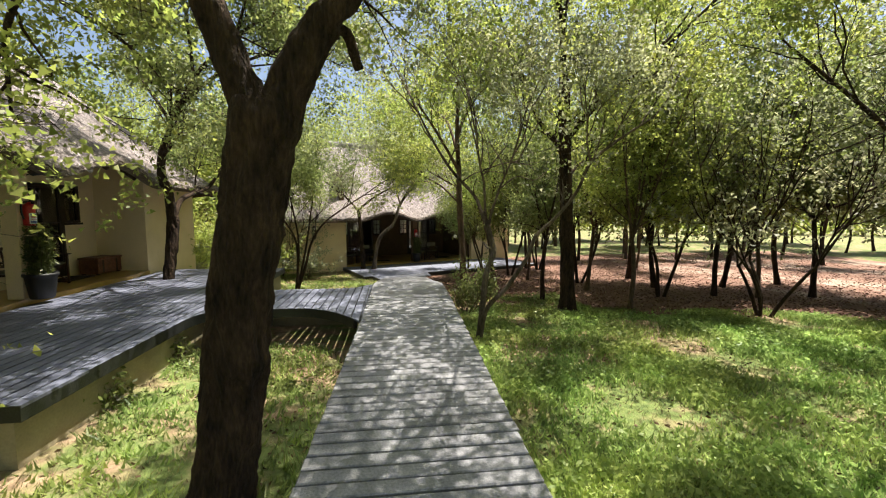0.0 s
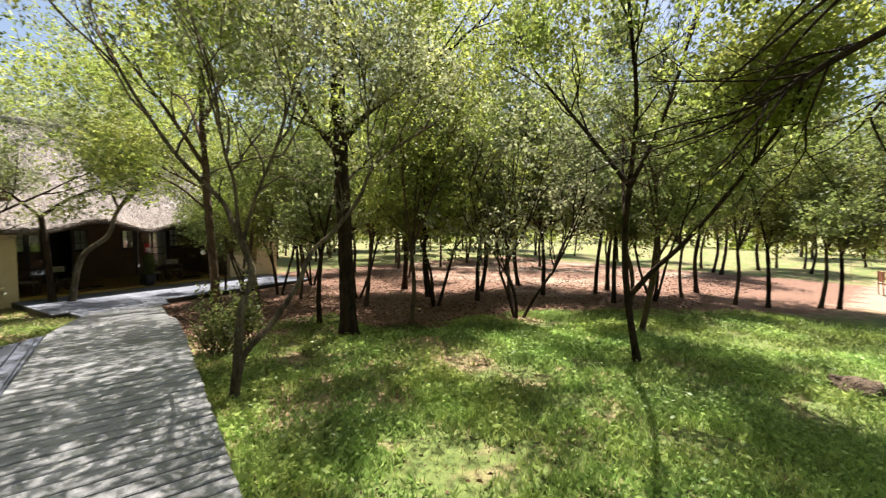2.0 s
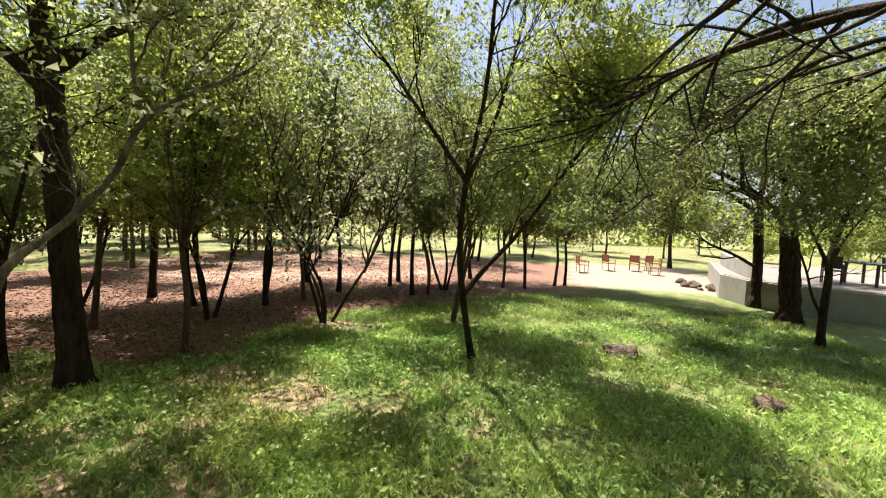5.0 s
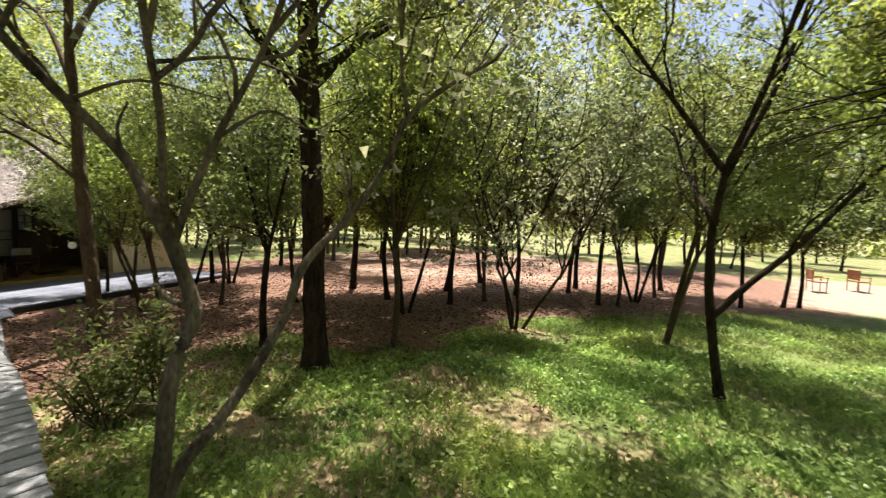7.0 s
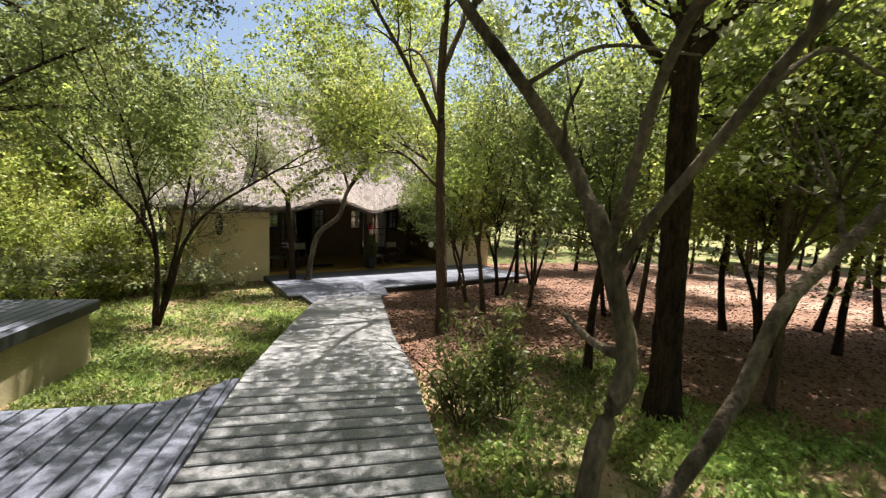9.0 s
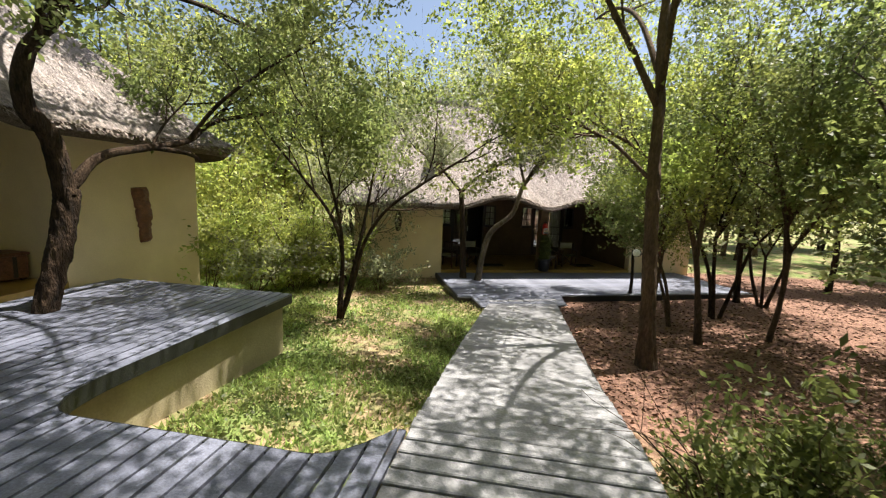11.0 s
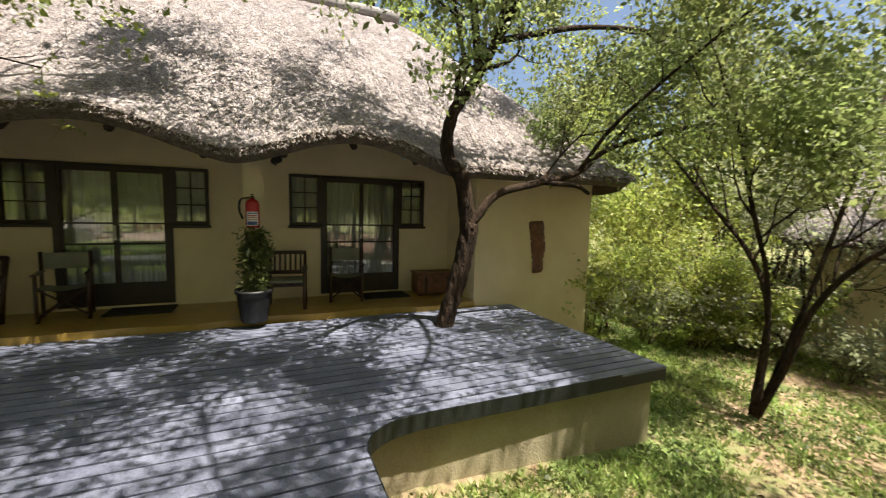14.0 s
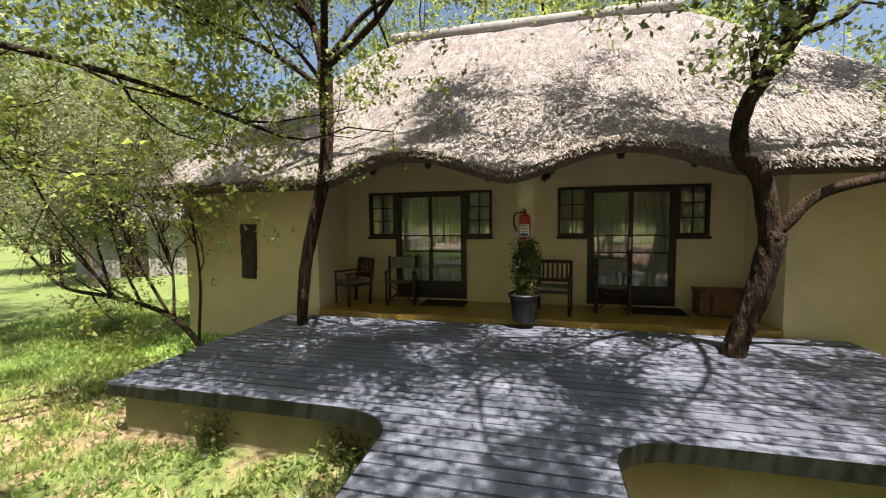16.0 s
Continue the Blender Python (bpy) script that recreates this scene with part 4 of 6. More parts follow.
make_tree("deck_tree", [
    ([(-5.4, 10.46, -0.6), (-5.4, 10.5, 0.0), (-5.4, 10.74, 0.84), (-5.4, 10.86, 1.5)], 0.125, 0.13, 0),
    ([(-5.4, 10.84, 1.4), (-5.4, 10.72, 2.1), (-5.4, 10.48, 2.45), (-5.4, 10.54, 3.0), (-5.4, 10.93, 3.6), (-5.35, 11.2, 4.2), (-5.2, 11.4, 5.3)], 0.12, 0.05),
    ([(-5.4, 10.86, 1.45), (-5.4, 11.3, 1.93), (-5.4, 12.1, 2.15), (-5.35, 12.8, 2.35), (-5.2, 13.3, 2.75), (-4.7, 14.4, 3.1), (-4.2, 15.6, 3.3)], 0.075, 0.025),
    ([(-5.4, 12.1, 2.15), (-5.3, 12.7, 2.12), (-5.25, 12.95, 2.0)], 0.045, 0.03, 0),
    ([(-5.38, 11.0, 3.8), (-5.9, 11.3, 4.5), (-6.5, 11.8, 5.2), (-6.9, 12.4, 5.8)], 0.045, 0.016),
    ([(-5.3, 11.3, 4.6), (-5.9, 10.4, 5.4), (-6.5, 9.6, 6.0)], 0.04, 0.016),
    ([(-5.4, 12.1, 2.15), (-5.6, 12.6, 2.6), (-5.7, 13.2, 3.1)], 0.025, 0.012),
    ([(-5.4, 10.93, 3.6), (-5.2, 10.6, 3.75), (-5.0, 10.3, 4.5)], 0.05, 0.02),
    ([(-5.35, 12.8, 2.35), (-4.9, 13.0, 3.0), (-4.2, 13.4, 3.7), (-3.4, 13.6, 4.2)], 0.04, 0.018),
    # limbs high over the deck, mostly added unseen to dapple the boards
    ([(-5.4, 10.93, 3.6), (-4.5, 10.3, 4.7), (-3.3, 9.6, 5.4), (-2.1, 9.0, 5.8)], 0.06, 0.02),
    ([(-3.3, 9.6, 5.4), (-2.6, 8.2, 5.6), (-2.2, 7.2, 5.6)], 0.03, 0.014),
    ([(-2.1, 9.0, 5.8), (-1.2, 9.2, 5.9), (-0.3, 9.5, 6.0)], 0.025, 0.012),
    ([(-5.35, 11.2, 4.1), (-5.2, 12.6, 4.5), (-5.0, 14.0, 4.6), (-4.8, 15.2, 4.4)], 0.05, 0.02),
    ([(-5.2, 13.3, 2.75), (-5.3, 14.0, 3.4), (-5.4, 14.8, 3.8)], 0.03, 0.014),
    ([(-3.0, 11.4, 5.8), (-2.0, 12.2, 6.0), (-1.4, 13.0, 6.0)], 0.03, 0.014),
    ([(-4.0, 9.0, 5.3), (-3.0, 8.8, 5.1), (-2.4, 9.6, 5.0)], 0.03, 0.014),
    ([(-4.5, 10.3, 4.7), (-4.0, 9.0, 5.3), (-3.6, 7.9, 5.7)], 0.04, 0.016),
    ([(-5.2, 11.4, 5.2), (-4.0, 12.4, 5.7), (-2.8, 12.8, 6.0)], 0.04, 0.016),
    ([(-4.4, 11.5, 5.2), (-3.4, 10.6, 5.4), (-2.6, 10.2, 5.2)], 0.03, 0.014),
    ([(-5.35, 11.2, 4.2), (-4.4, 11.5, 5.2), (-3.0, 11.4, 5.8), (-1.8, 10.8, 6.0)], 0.06, 0.02),
], M_BARK, M_LEAF_B, 13, clump=0.9, leaves=66000, size=0.085, spread=0.2, reach=1.1, depth=2, per=4, label="crooked knobbly tree growing through the deck, one long low limb", tuft=6, broad=True)

# pale lichen-barked forked tree close beside the walk
make_tree("forked_tree", [
    ([(1.50, 6.87, -0.75), (1.57, 6.87, -0.01), (1.63, 6.87, 0.54), (1.74, 6.88, 0.85), (1.76, 6.89, 1.02), (1.64, 6.91, 1.43), (1.53, 6.9, 1.66)], 0.055, 0.042, 0),
    ([(1.55, 6.9, 1.6), (1.45, 7.02, 1.9), (1.12, 6.97, 2.24), (0.93, 7.05, 2.5), (0.6, 7.2, 3.1), (0.3, 7.4, 3.8)], 0.036, 0.014),
    ([(1.62, 6.9, 1.48), (1.56, 6.72, 1.75), (1.49, 6.51, 2.1), (1.31, 6.05, 2.39), (1.2, 5.8, 2.9)], 0.026, 0.012),
    ([(1.66, 6.9, 1.38), (1.68, 6.7, 1.65), (1.72, 6.4, 2.0), (1.85, 6.1, 2.5), (2.0, 5.9, 3.2)], 0.026, 0.012),
    ([(1.52, 6.86, -0.72), (1.62, 6.8, -0.08), (1.96, 6.8, 0.29), (2.32, 6.8, 0.8), (2.5, 6.8, 1.22), (2.85, 6.8, 1.54), (3.18, 6.72, 1.98), (3.36, 6.6, 2.47), (3.8, 6.5, 2.85), (4.3, 6.35, 3.2)], 0.044, 0.02),
    ([(3.36, 6.6, 2.45), (3.3, 6.65, 2.9), (3.35, 6.7, 3.5)], 0.02, 0.01),
    ([(1.75, 6.88, 0.98), (1.70, 7.1, 1.0), (1.67, 7.3, 1.08)], 0.026, 0.016, 0),
    ([(1.45, 7.02, 1.9), (1.42, 7.0, 2.05), (1.46, 6.95, 2.2)], 0.012, 0.006, 0),
    ([(1.2, 6.98, 2.15), (1.5, 6.9, 2.32), (1.9, 6.8, 2.3)], 0.012, 0.005, 0),
    ([(1.42, 6.3, 2.28), (1.8, 6.25, 2.4), (2.2, 6.2, 2.36)], 0.011, 0.005, 0),
    ([(1.72, 6.4, 2.0), (2.0, 6.4, 2.2), (2.3, 6.4, 2.15), (2.5, 6.35, 2.3)], 0.012, 0.005, 0),
], M_BARK2, M_LEAF_C, 14, clump=0.2, leaves=9000, size=0.07, spread=0.22, reach=1.15, per=4, sprout=0.55, label="pale lichened forked tree leaning beside the boardwalk", low=1.9)

# tall straight tree behind it
make_tree("tall_tree", [
    ([at_ground(4.27, 9.3), (4.2, 9.3, 0.6), (4.14, 9.3, 2.0), (4.06, 9.3, 3.5), (4.0, 9.3, 5.0)], 0.165, 0.12, 0),
    ([(4.06, 9.3, 3.3), (4.9, 9.0, 4.3), (6.0, 8.4, 5.4)], 0.08, 0.03),
    ([(4.1, 9.3, 3.0), (3.4, 9.6, 4.0), (2.8, 9.6, 5.4)], 0.07, 0.03),
    ([(4.0, 9.3, 4.8), (4.1, 9.6, 5.8), (4.3, 10.0, 7.0)], 0.1, 0.03),
    ([(4.0, 9.3, 4.8), (3.6, 8.6, 5.8), (3.0, 7.8, 6.6)], 0.08, 0.03),
    ([(4.12, 9.3, 2.4), (4.8, 9.9, 2.9), (5.6, 10.4, 3.1)], 0.04, 0.015),
    ([(4.12, 9.3, 2.6), (3.6, 8.8, 3.2), (3.0, 8.4, 3.4)], 0.04, 0.015),
    ([(4.06, 9.3, 3.5), (5.2, 8.2, 4.6), (6.0, 7.0, 5.6)], 0.05, 0.02),
], M_BARK, M_LEAF_A, 15, leaves=33000, size=0.095, spread=0.4, reach=1.7, label="tall straight dark-trunked tree at the lawn's edge", clump=0.15, tuft=12)

# slender trunks before the far lodge
make_tree("slender_tree", [
    ([(2.43, 13.35, -1.1), (2.3, 13.35, 0.87), (2.23, 13.35, 2.03), (2.2, 13.35, 3.14), (2.14, 13.35, 4.2), (2.2, 13.4, 5.6)], 0.12, 0.05, 0),
    ([(2.2, 13.35, 3.0), (1.4, 13.0, 4.2), (0.6, 12.6, 5.2)], 0.06, 0.025),
    ([(2.14, 13.35, 4.1), (2.6, 13.6, 5.2), (3.2, 13.8, 6.2)], 0.07, 0.03),
    # next two limbs added overhead to shade the ramp
    ([(2.2, 13.35, 3.2), (2.0, 12.4, 4.4), (1.8, 11.2, 5.0), (1.7, 10.4, 5.2)], 0.05, 0.02),
    ([(2.2, 13.35, 3.4), (2.0, 14.2, 4.6), (1.8, 15.2, 5.2), (1.6, 16.2, 5.4)], 0.05, 0.02),
    ([(2.25, 13.35, 1.9), (1.6, 13.4, 2.5), (0.9, 13.6, 2.9)], 0.035, 0.015),
], M_BARK3, M_LEAF_A, 16, clump=0.15, leaves=30000, size=0.085, spread=0.36, reach=1.4, label="slender upright tree beside the ramp of the boardwalk", low=1.6, tuft=12)
make_tree("slender_tree", [
    ([at_ground(3.87, 15.0), (3.6, 14.9, 0.6), (3.2, 14.8, 1.6), (2.5, 14.6, 2.4), (1.6, 14.4, 2.9)], 0.06, 0.025),
    ([(3.6, 14.9, 0.6), (3.75, 15.1, 1.8), (4.0, 15.3, 3.4)], 0.05, 0.02),
], M_BARK3, M_LEAF_A, 17, clump=0.3, leaves=11000, size=0.08, spread=0.32, reach=1.1, label="thin bent tree arching over towards the ramp", low=1.2)
make_tree("many_stemmed_tree", [
    ([(-3.24, 14.2, -1.05), (-3.19, 14.2, 0.34), (-3.44, 14.2, 1.1), (-4.06, 14.2, 1.85), (-4.8, 14.3, 2.6)], 0.05, 0.02),
    ([(-3.2, 14.2, -1.0), (-2.94, 14.2, -0.21), (-2.72, 14.2, 0.59), (-2.28, 14.2, 1.26), (-1.54, 14.2, 1.81), (-0.8, 14.3, 2.3)], 0.05, 0.02),
    ([(-3.22, 14.25, -1.0), (-2.95, 14.5, 0.5), (-2.8, 14.8, 1.8), (-2.6, 15.0, 3.2)], 0.045, 0.018),
    ([(-3.25, 14.15, -1.0), (-3.1, 14.0, 0.6), (-3.2, 13.6, 1.9), (-3.3, 13.3, 3.0)], 0.04, 0.018),
], M_BARK, M_LEAF_B, 18, clump=0.25, leaves=22000, size=0.08, spread=0.26, reach=1.35, sprout=0.5, label="small many-stemmed olive-leaved tree on the grass", low=1.7, broad=True)
make_tree("crooked_tree", [
    ([(-1.35, 19.4, -1.3), (-1.44, 19.4, 0.5), (-1.55, 19.4, 1.75)], 0.10, 0.08, 0),
    ([(-1.55, 19.4, 1.7), (-0.9, 19.3, 2.25), (0.0, 19.2, 2.75), (0.9, 19.0, 3.0)], 0.06, 0.025),
    ([(-1.55, 19.4, 1.7), (-2.2, 19.2, 2.4), (-3.0, 19.0, 3.0)], 0.055, 0.022),
], M_BARK, M_LEAF_C, 19, clump=0.8, leaves=15000, size=0.085, spread=0.3, reach=1.1, label="crooked tree standing through the far deck", low=2.5)
make_tree("crooked_tree", [
    ([(-0.91, 19.2, -1.3), (-0.6, 19.2, 0.35), (0.1, 19.2, 1.1), (0.4, 19.2, 2.0), (1.1, 19.1, 2.9)], 0.10, 0.05, 0),
    ([(0.3, 19.2, 1.8), (0.9, 19.1, 2.8), (2.0, 18.8, 3.6)], 0.05, 0.02),
    ([(0.4, 19.2, 2.0), (0.1, 18.9, 2.9), (-0.5, 18.6, 3.8)], 0.045, 0.02),
], M_BARK2, M_LEAF_C, 20, clump=0.8, leaves=15000, size=0.085, spread=0.3, reach=1.1, label="pale crooked tree leaning over the far deck", low=2.6)

# sprawling bush at the corner of the near lodge
make_tree("sprawling_bush", [
    ([(-5.6, 2.62, -0.62), (-5.6, 1.8, 0.05), (-5.6, 0.53, 0.33), (-5.6, -0.7, 0.5), (-5.6, -1.5, 1.1), (-5.6, -2.3, 1.7)], 0.055, 0.02),
    ([(-5.6, 1.2, 0.2), (-5.7, 0.7, 0.9), (-5.8, 0.3, 1.7)], 0.03, 0.012),
    ([(-5.6, 0.53, 0.33), (-5.6, -0.1, 1.0), (-5.5, -0.8, 1.9)], 0.03, 0.012),
    ([(-5.6, 1.9, 0.0), (-5.7, 1.8, 0.9), (-5.7, 1.5, 1.9)], 0.028, 0.012),
    ([(-5.6, 0.53, 0.33), (-5.9, -0.2, 1.4), (-6.0, -0.6, 2.8), (-5.8, -0.8, 3.8)], 0.03, 0.012),
    ([(-5.6, -0.7, 0.5), (-6.0, -1.4, 1.8), (-6.2, -1.8, 3.2)], 0.03, 0.012),
    ([(-5.7, 1.8, 0.9), (-5.9, 1.0, 2.2), (-6.0, 0.4, 3.4)], 0.024, 0.012),
    ([(-5.6, 1.8, 0.05), (-5.3, 1.5, 1.1), (-5.1, 1.3, 2.0), (-5.0, 1.0, 3.0)], 0.03, 0.012),
    ([(-5.6, 1.2, 0.2), (-5.2, 0.7, 0.8), (-4.9, 0.3, 1.7), (-4.9, 0.0, 2.6)], 0.026, 0.012),
    ([(-5.6, 2.4, -0.4), (-5.75, 2.35, 0.8), (-5.8, 2.1, 2.0), (-5.6, 1.7, 3.0)], 0.028, 0.012),
], M_BARK, M_LEAF_C, 21, clump=0.5, leaves=44000, size=0.06, spread=0.22, reach=1.05, sprout=0.35, per=5, label="sprawling grey-green bush leaning away from the lodge corner", category="bush")

# trees out of the walker's way whose limbs hang into the view
make_tree("overhanging_tree", [
    ([at_ground(4.4, -3.6), (4.5, -3.4, 1.2), (4.8, -3.0, 2.6)], 0.17, 0.15, 0),
    ([(4.8, -3.0, 2.5), (5.4, -1.6, 3.5), (5.8, -0.2, 3.9), (6.2, 1.4, 3.7), (6.4, 2.6, 3.2)], 0.09, 0.025),
    ([(4.8, -3.0, 2.5), (4.6, -1.6, 3.6), (4.6, 0.2, 4.2), (4.8, 1.8, 4.2)], 0.08, 0.025),
    ([(4.8, -3.0, 2.5), (6.4, -2.6, 3.8), (8.2, -1.8, 4.3), (9.4, -0.8, 4.0)], 0.08, 0.025),
    ([(4.8, -3.0, 2.6), (5.2, -3.6, 4.2), (5.8, -4.0, 5.8)], 0.09, 0.03),
    ([(4.6, -1.6, 3.6), (3.4, -0.2, 4.7), (2.6, 1.4, 5.2), (2.4, 3.0, 5.6)], 0.05, 0.02),
    ([(4.6, 0.2, 4.2), (4.4, 2.0, 5.0), (4.4, 3.8, 5.6)], 0.05, 0.02),
    ([(5.8, -0.2, 3.9), (7.0, 0.8, 4.2), (8.2, 1.6, 3.8), (8.8, 2.2, 3.1)], 0.05, 0.016),
    # next two limbs added high over the lawn to cast shade on it
    ([(4.4, 2.0, 5.0), (5.4, 3.2, 5.6), (6.2, 4.4, 6.0)], 0.04, 0.016),
    ([(4.8, 1.6, 4.2), (5.6, 2.4, 5.0), (6.8, 2.8, 5.4)], 0.04, 0.016),
    ([(6.4, -2.6, 3.8), (7.6, -0.6, 4.2), (9.0, 0.6, 3.7), (9.8, 1.2, 3.0)], 0.05, 0.016),
    ([(8.2, -1.8, 4.3), (9.6, -1.4, 3.6), (10.6, -1.2, 2.8)], 0.04, 0.014),
    ([(4.6, 0.2, 4.2), (4.9, 1.1, 4.0), (4.8, 1.9, 3.5), (4.4, 2.6, 2.8)], 0.035, 0.008, 0),
    ([(4.6, 0.2, 4.2), (4.4, 1.0, 4.0), (4.1, 1.6, 3.7), (3.9, 2.2, 3.2)], 0.03, 0.008, 0),
    ([(6.2, 1.4, 3.7), (5.9, 2.1, 3.3), (5.5, 2.8, 2.7)], 0.03, 0.01),
    ([(4.9, 1.1, 4.0), (5.5, 1.6, 3.5), (5.9, 1.7, 2.8)], 0.03, 0.008, 0),
    ([(4.85, 1.5, 3.75), (5.1, 2.1, 3.4), (5.2, 2.6, 2.8), (5.1, 2.9, 2.5)], 0.018, 0.005, 0),
    ([(4.25, 1.3, 3.85), (4.3, 1.9, 3.4), (4.2, 2.3, 2.9)], 0.016, 0.005, 0),
], M_BARK, M_LEAF_D, 22, clump=0.15, leaves=42000, size=0.075, spread=0.26, reach=1.7, per=8, label="wide spreading tree with drooping dark branches", droop=0.1, rise=0.07, low=2.2, open_side=6.8, tuft=12)

make_tree("lawn_tree", [
    ([at_ground(7.18, 4.42), (7.12, 4.58, 0.2), (7.12, 4.68, 0.9), (7.1, 4.7, 1.6), (7.0, 4.6, 2.4)], 0.062, 0.045, 0),
    ([(7.13, 4.62, 0.45), (7.2, 4.25, 0.95), (7.35, 3.8, 1.5), (7.5, 3.2, 2.4), (7.4, 2.6, 3.3)], 0.05, 0.02),
    ([(7.0, 4.6, 2.3), (6.7, 5.2, 3.2), (6.3, 5.9, 4.2)], 0.045, 0.02),
    ([(7.0, 4.6, 2.3), (7.2, 4.2, 3.4), (7.4, 3.9, 4.8)], 0.045, 0.02),
    ([(7.0, 4.6, 2.4), (6.3, 4.2, 3.4), (5.4, 3.9, 4.4)], 0.04, 0.02),
    ([(7.1, 4.7, 1.7), (7.9, 5.2, 2.5), (8.6, 5.6, 3.4)], 0.04, 0.018),
], M_BARK, M_LEAF_A, 23, clump=0.1, leaves=42000, size=0.088, spread=0.32, reach=1.3, label="dark leaning forked tree on the dappled lawn", tuft=12, low=1.5)

# dark shady trees before the terrace
make_tree("shade_tree", [
    ([at_ground(14.3, -2.8), (14.35, -2.75, 0.3), (14.45, -2.7, 1.3), (14.5, -2.6, 2.1)], 0.25, 0.2, 0),
    ([(14.5, -2.6, 2.0), (14.2, -1.4, 2.8), (13.6, 0.0, 3.0), (13.2, 1.2, 2.5)], 0.1, 0.03),
    ([(14.5, -2.6, 2.0), (13.4, -2.6, 3.0), (12.0, -2.4, 3.6), (11.0, -1.8, 3.4)], 0.1, 0.03),
    ([(14.5, -2.6, 2.0), (15.4, -1.6, 3.2), (16.2, -0.2, 3.8), (16.8, 1.2, 3.0)], 0.1, 0.03),
    ([(14.5, -2.6, 2.0), (15.0, -3.6, 3.4), (15.6, -4.6, 4.8)], 0.1, 0.03),
    ([(14.5, -2.6, 2.1), (14.2, -2.2, 3.8), (13.8, -1.6, 5.4)], 0.1, 0.03),
    ([(14.5, -2.6, 2.0), (13.4, -3.8, 2.9), (12.4, -5.0, 3.4)], 0.08, 0.03),
    ([(14.2, -1.4, 2.8), (13.0, -0.8, 4.0), (12.2, 0.4, 4.6)], 0.06, 0.02),
], M_BARK, M_LEAF_D, 25, clump=0.45, leaves=80000, size=0.115, spread=0.36, reach=1.6, depth=1, per=6, sprout=0.3, label="broad dark shade tree with thick trunk beside the terrace", droop=0.15, low=1.5, tuft=12)
make_tree("shade_tree", [
    ([at_ground(16.4, -2.7), (16.4, -2.7, 0.4), (16.3, -2.6, 1.5), (16.2, -2.5, 2.4)], 0.15, 0.12, 0),
    ([(16.4, -2.7, 0.5), (15.9, -1.8, 0.95), (15.7, -1.0, 1.3), (15.6, -0.2, 2.0)], 0.06, 0.02),
    ([(16.2, -2.5, 2.3), (16.8, -1.2, 3.2), (17.2, 0.4, 3.2), (17.4, 1.6, 2.6)], 0.08, 0.03),
    ([(16.2, -2.5, 2.3), (16.4, -2.6, 4.0), (16.6, -2.4, 5.4)], 0.08, 0.03),
    ([(16.2, -2.5, 2.3), (17.4, -3.4, 3.4), (18.6, -4.0, 4.2)], 0.07, 0.03),
], M_BARK, M_LEAF_D, 26, clump=0.45, leaves=46000, size=0.115, spread=0.38, reach=1.5, depth=1, per=6, sprout=0.3, label="dark shade tree with a low side limb before the terrace", droop=0.15, low=1.5, tuft=12)
make_tree("thin_tree", [
    ([at_ground(11.35, -2.15), (11.3, -2.12, 0.0), (11.2, -2.1, 0.7), (11.3, -2.15, 1.3), (11.5, -2.4, 2.0), (11.6, -2.7, 3.0)], 0.085, 0.045),
    ([(11.2, -2.1, 0.75), (11.0, -1.9, 1.2), (10.8, -1.5, 1.9), (10.6, -1.2, 2.8)], 0.045, 0.02),
    ([(11.3, -2.12, -0.1), (11.2, -1.85, 0.4), (11.0, -1.6, 1.0), (10.9, -1.2, 1.8)], 0.035, 0.015),
], M_BARK, M_LEAF_B, 27, clump=0.5, leaves=14000, size=0.08, spread=0.32, reach=1.2, depth=1, per=5, sprout=0.5, label="thin dark tree with crossing stems on the lawn", low=1.6)

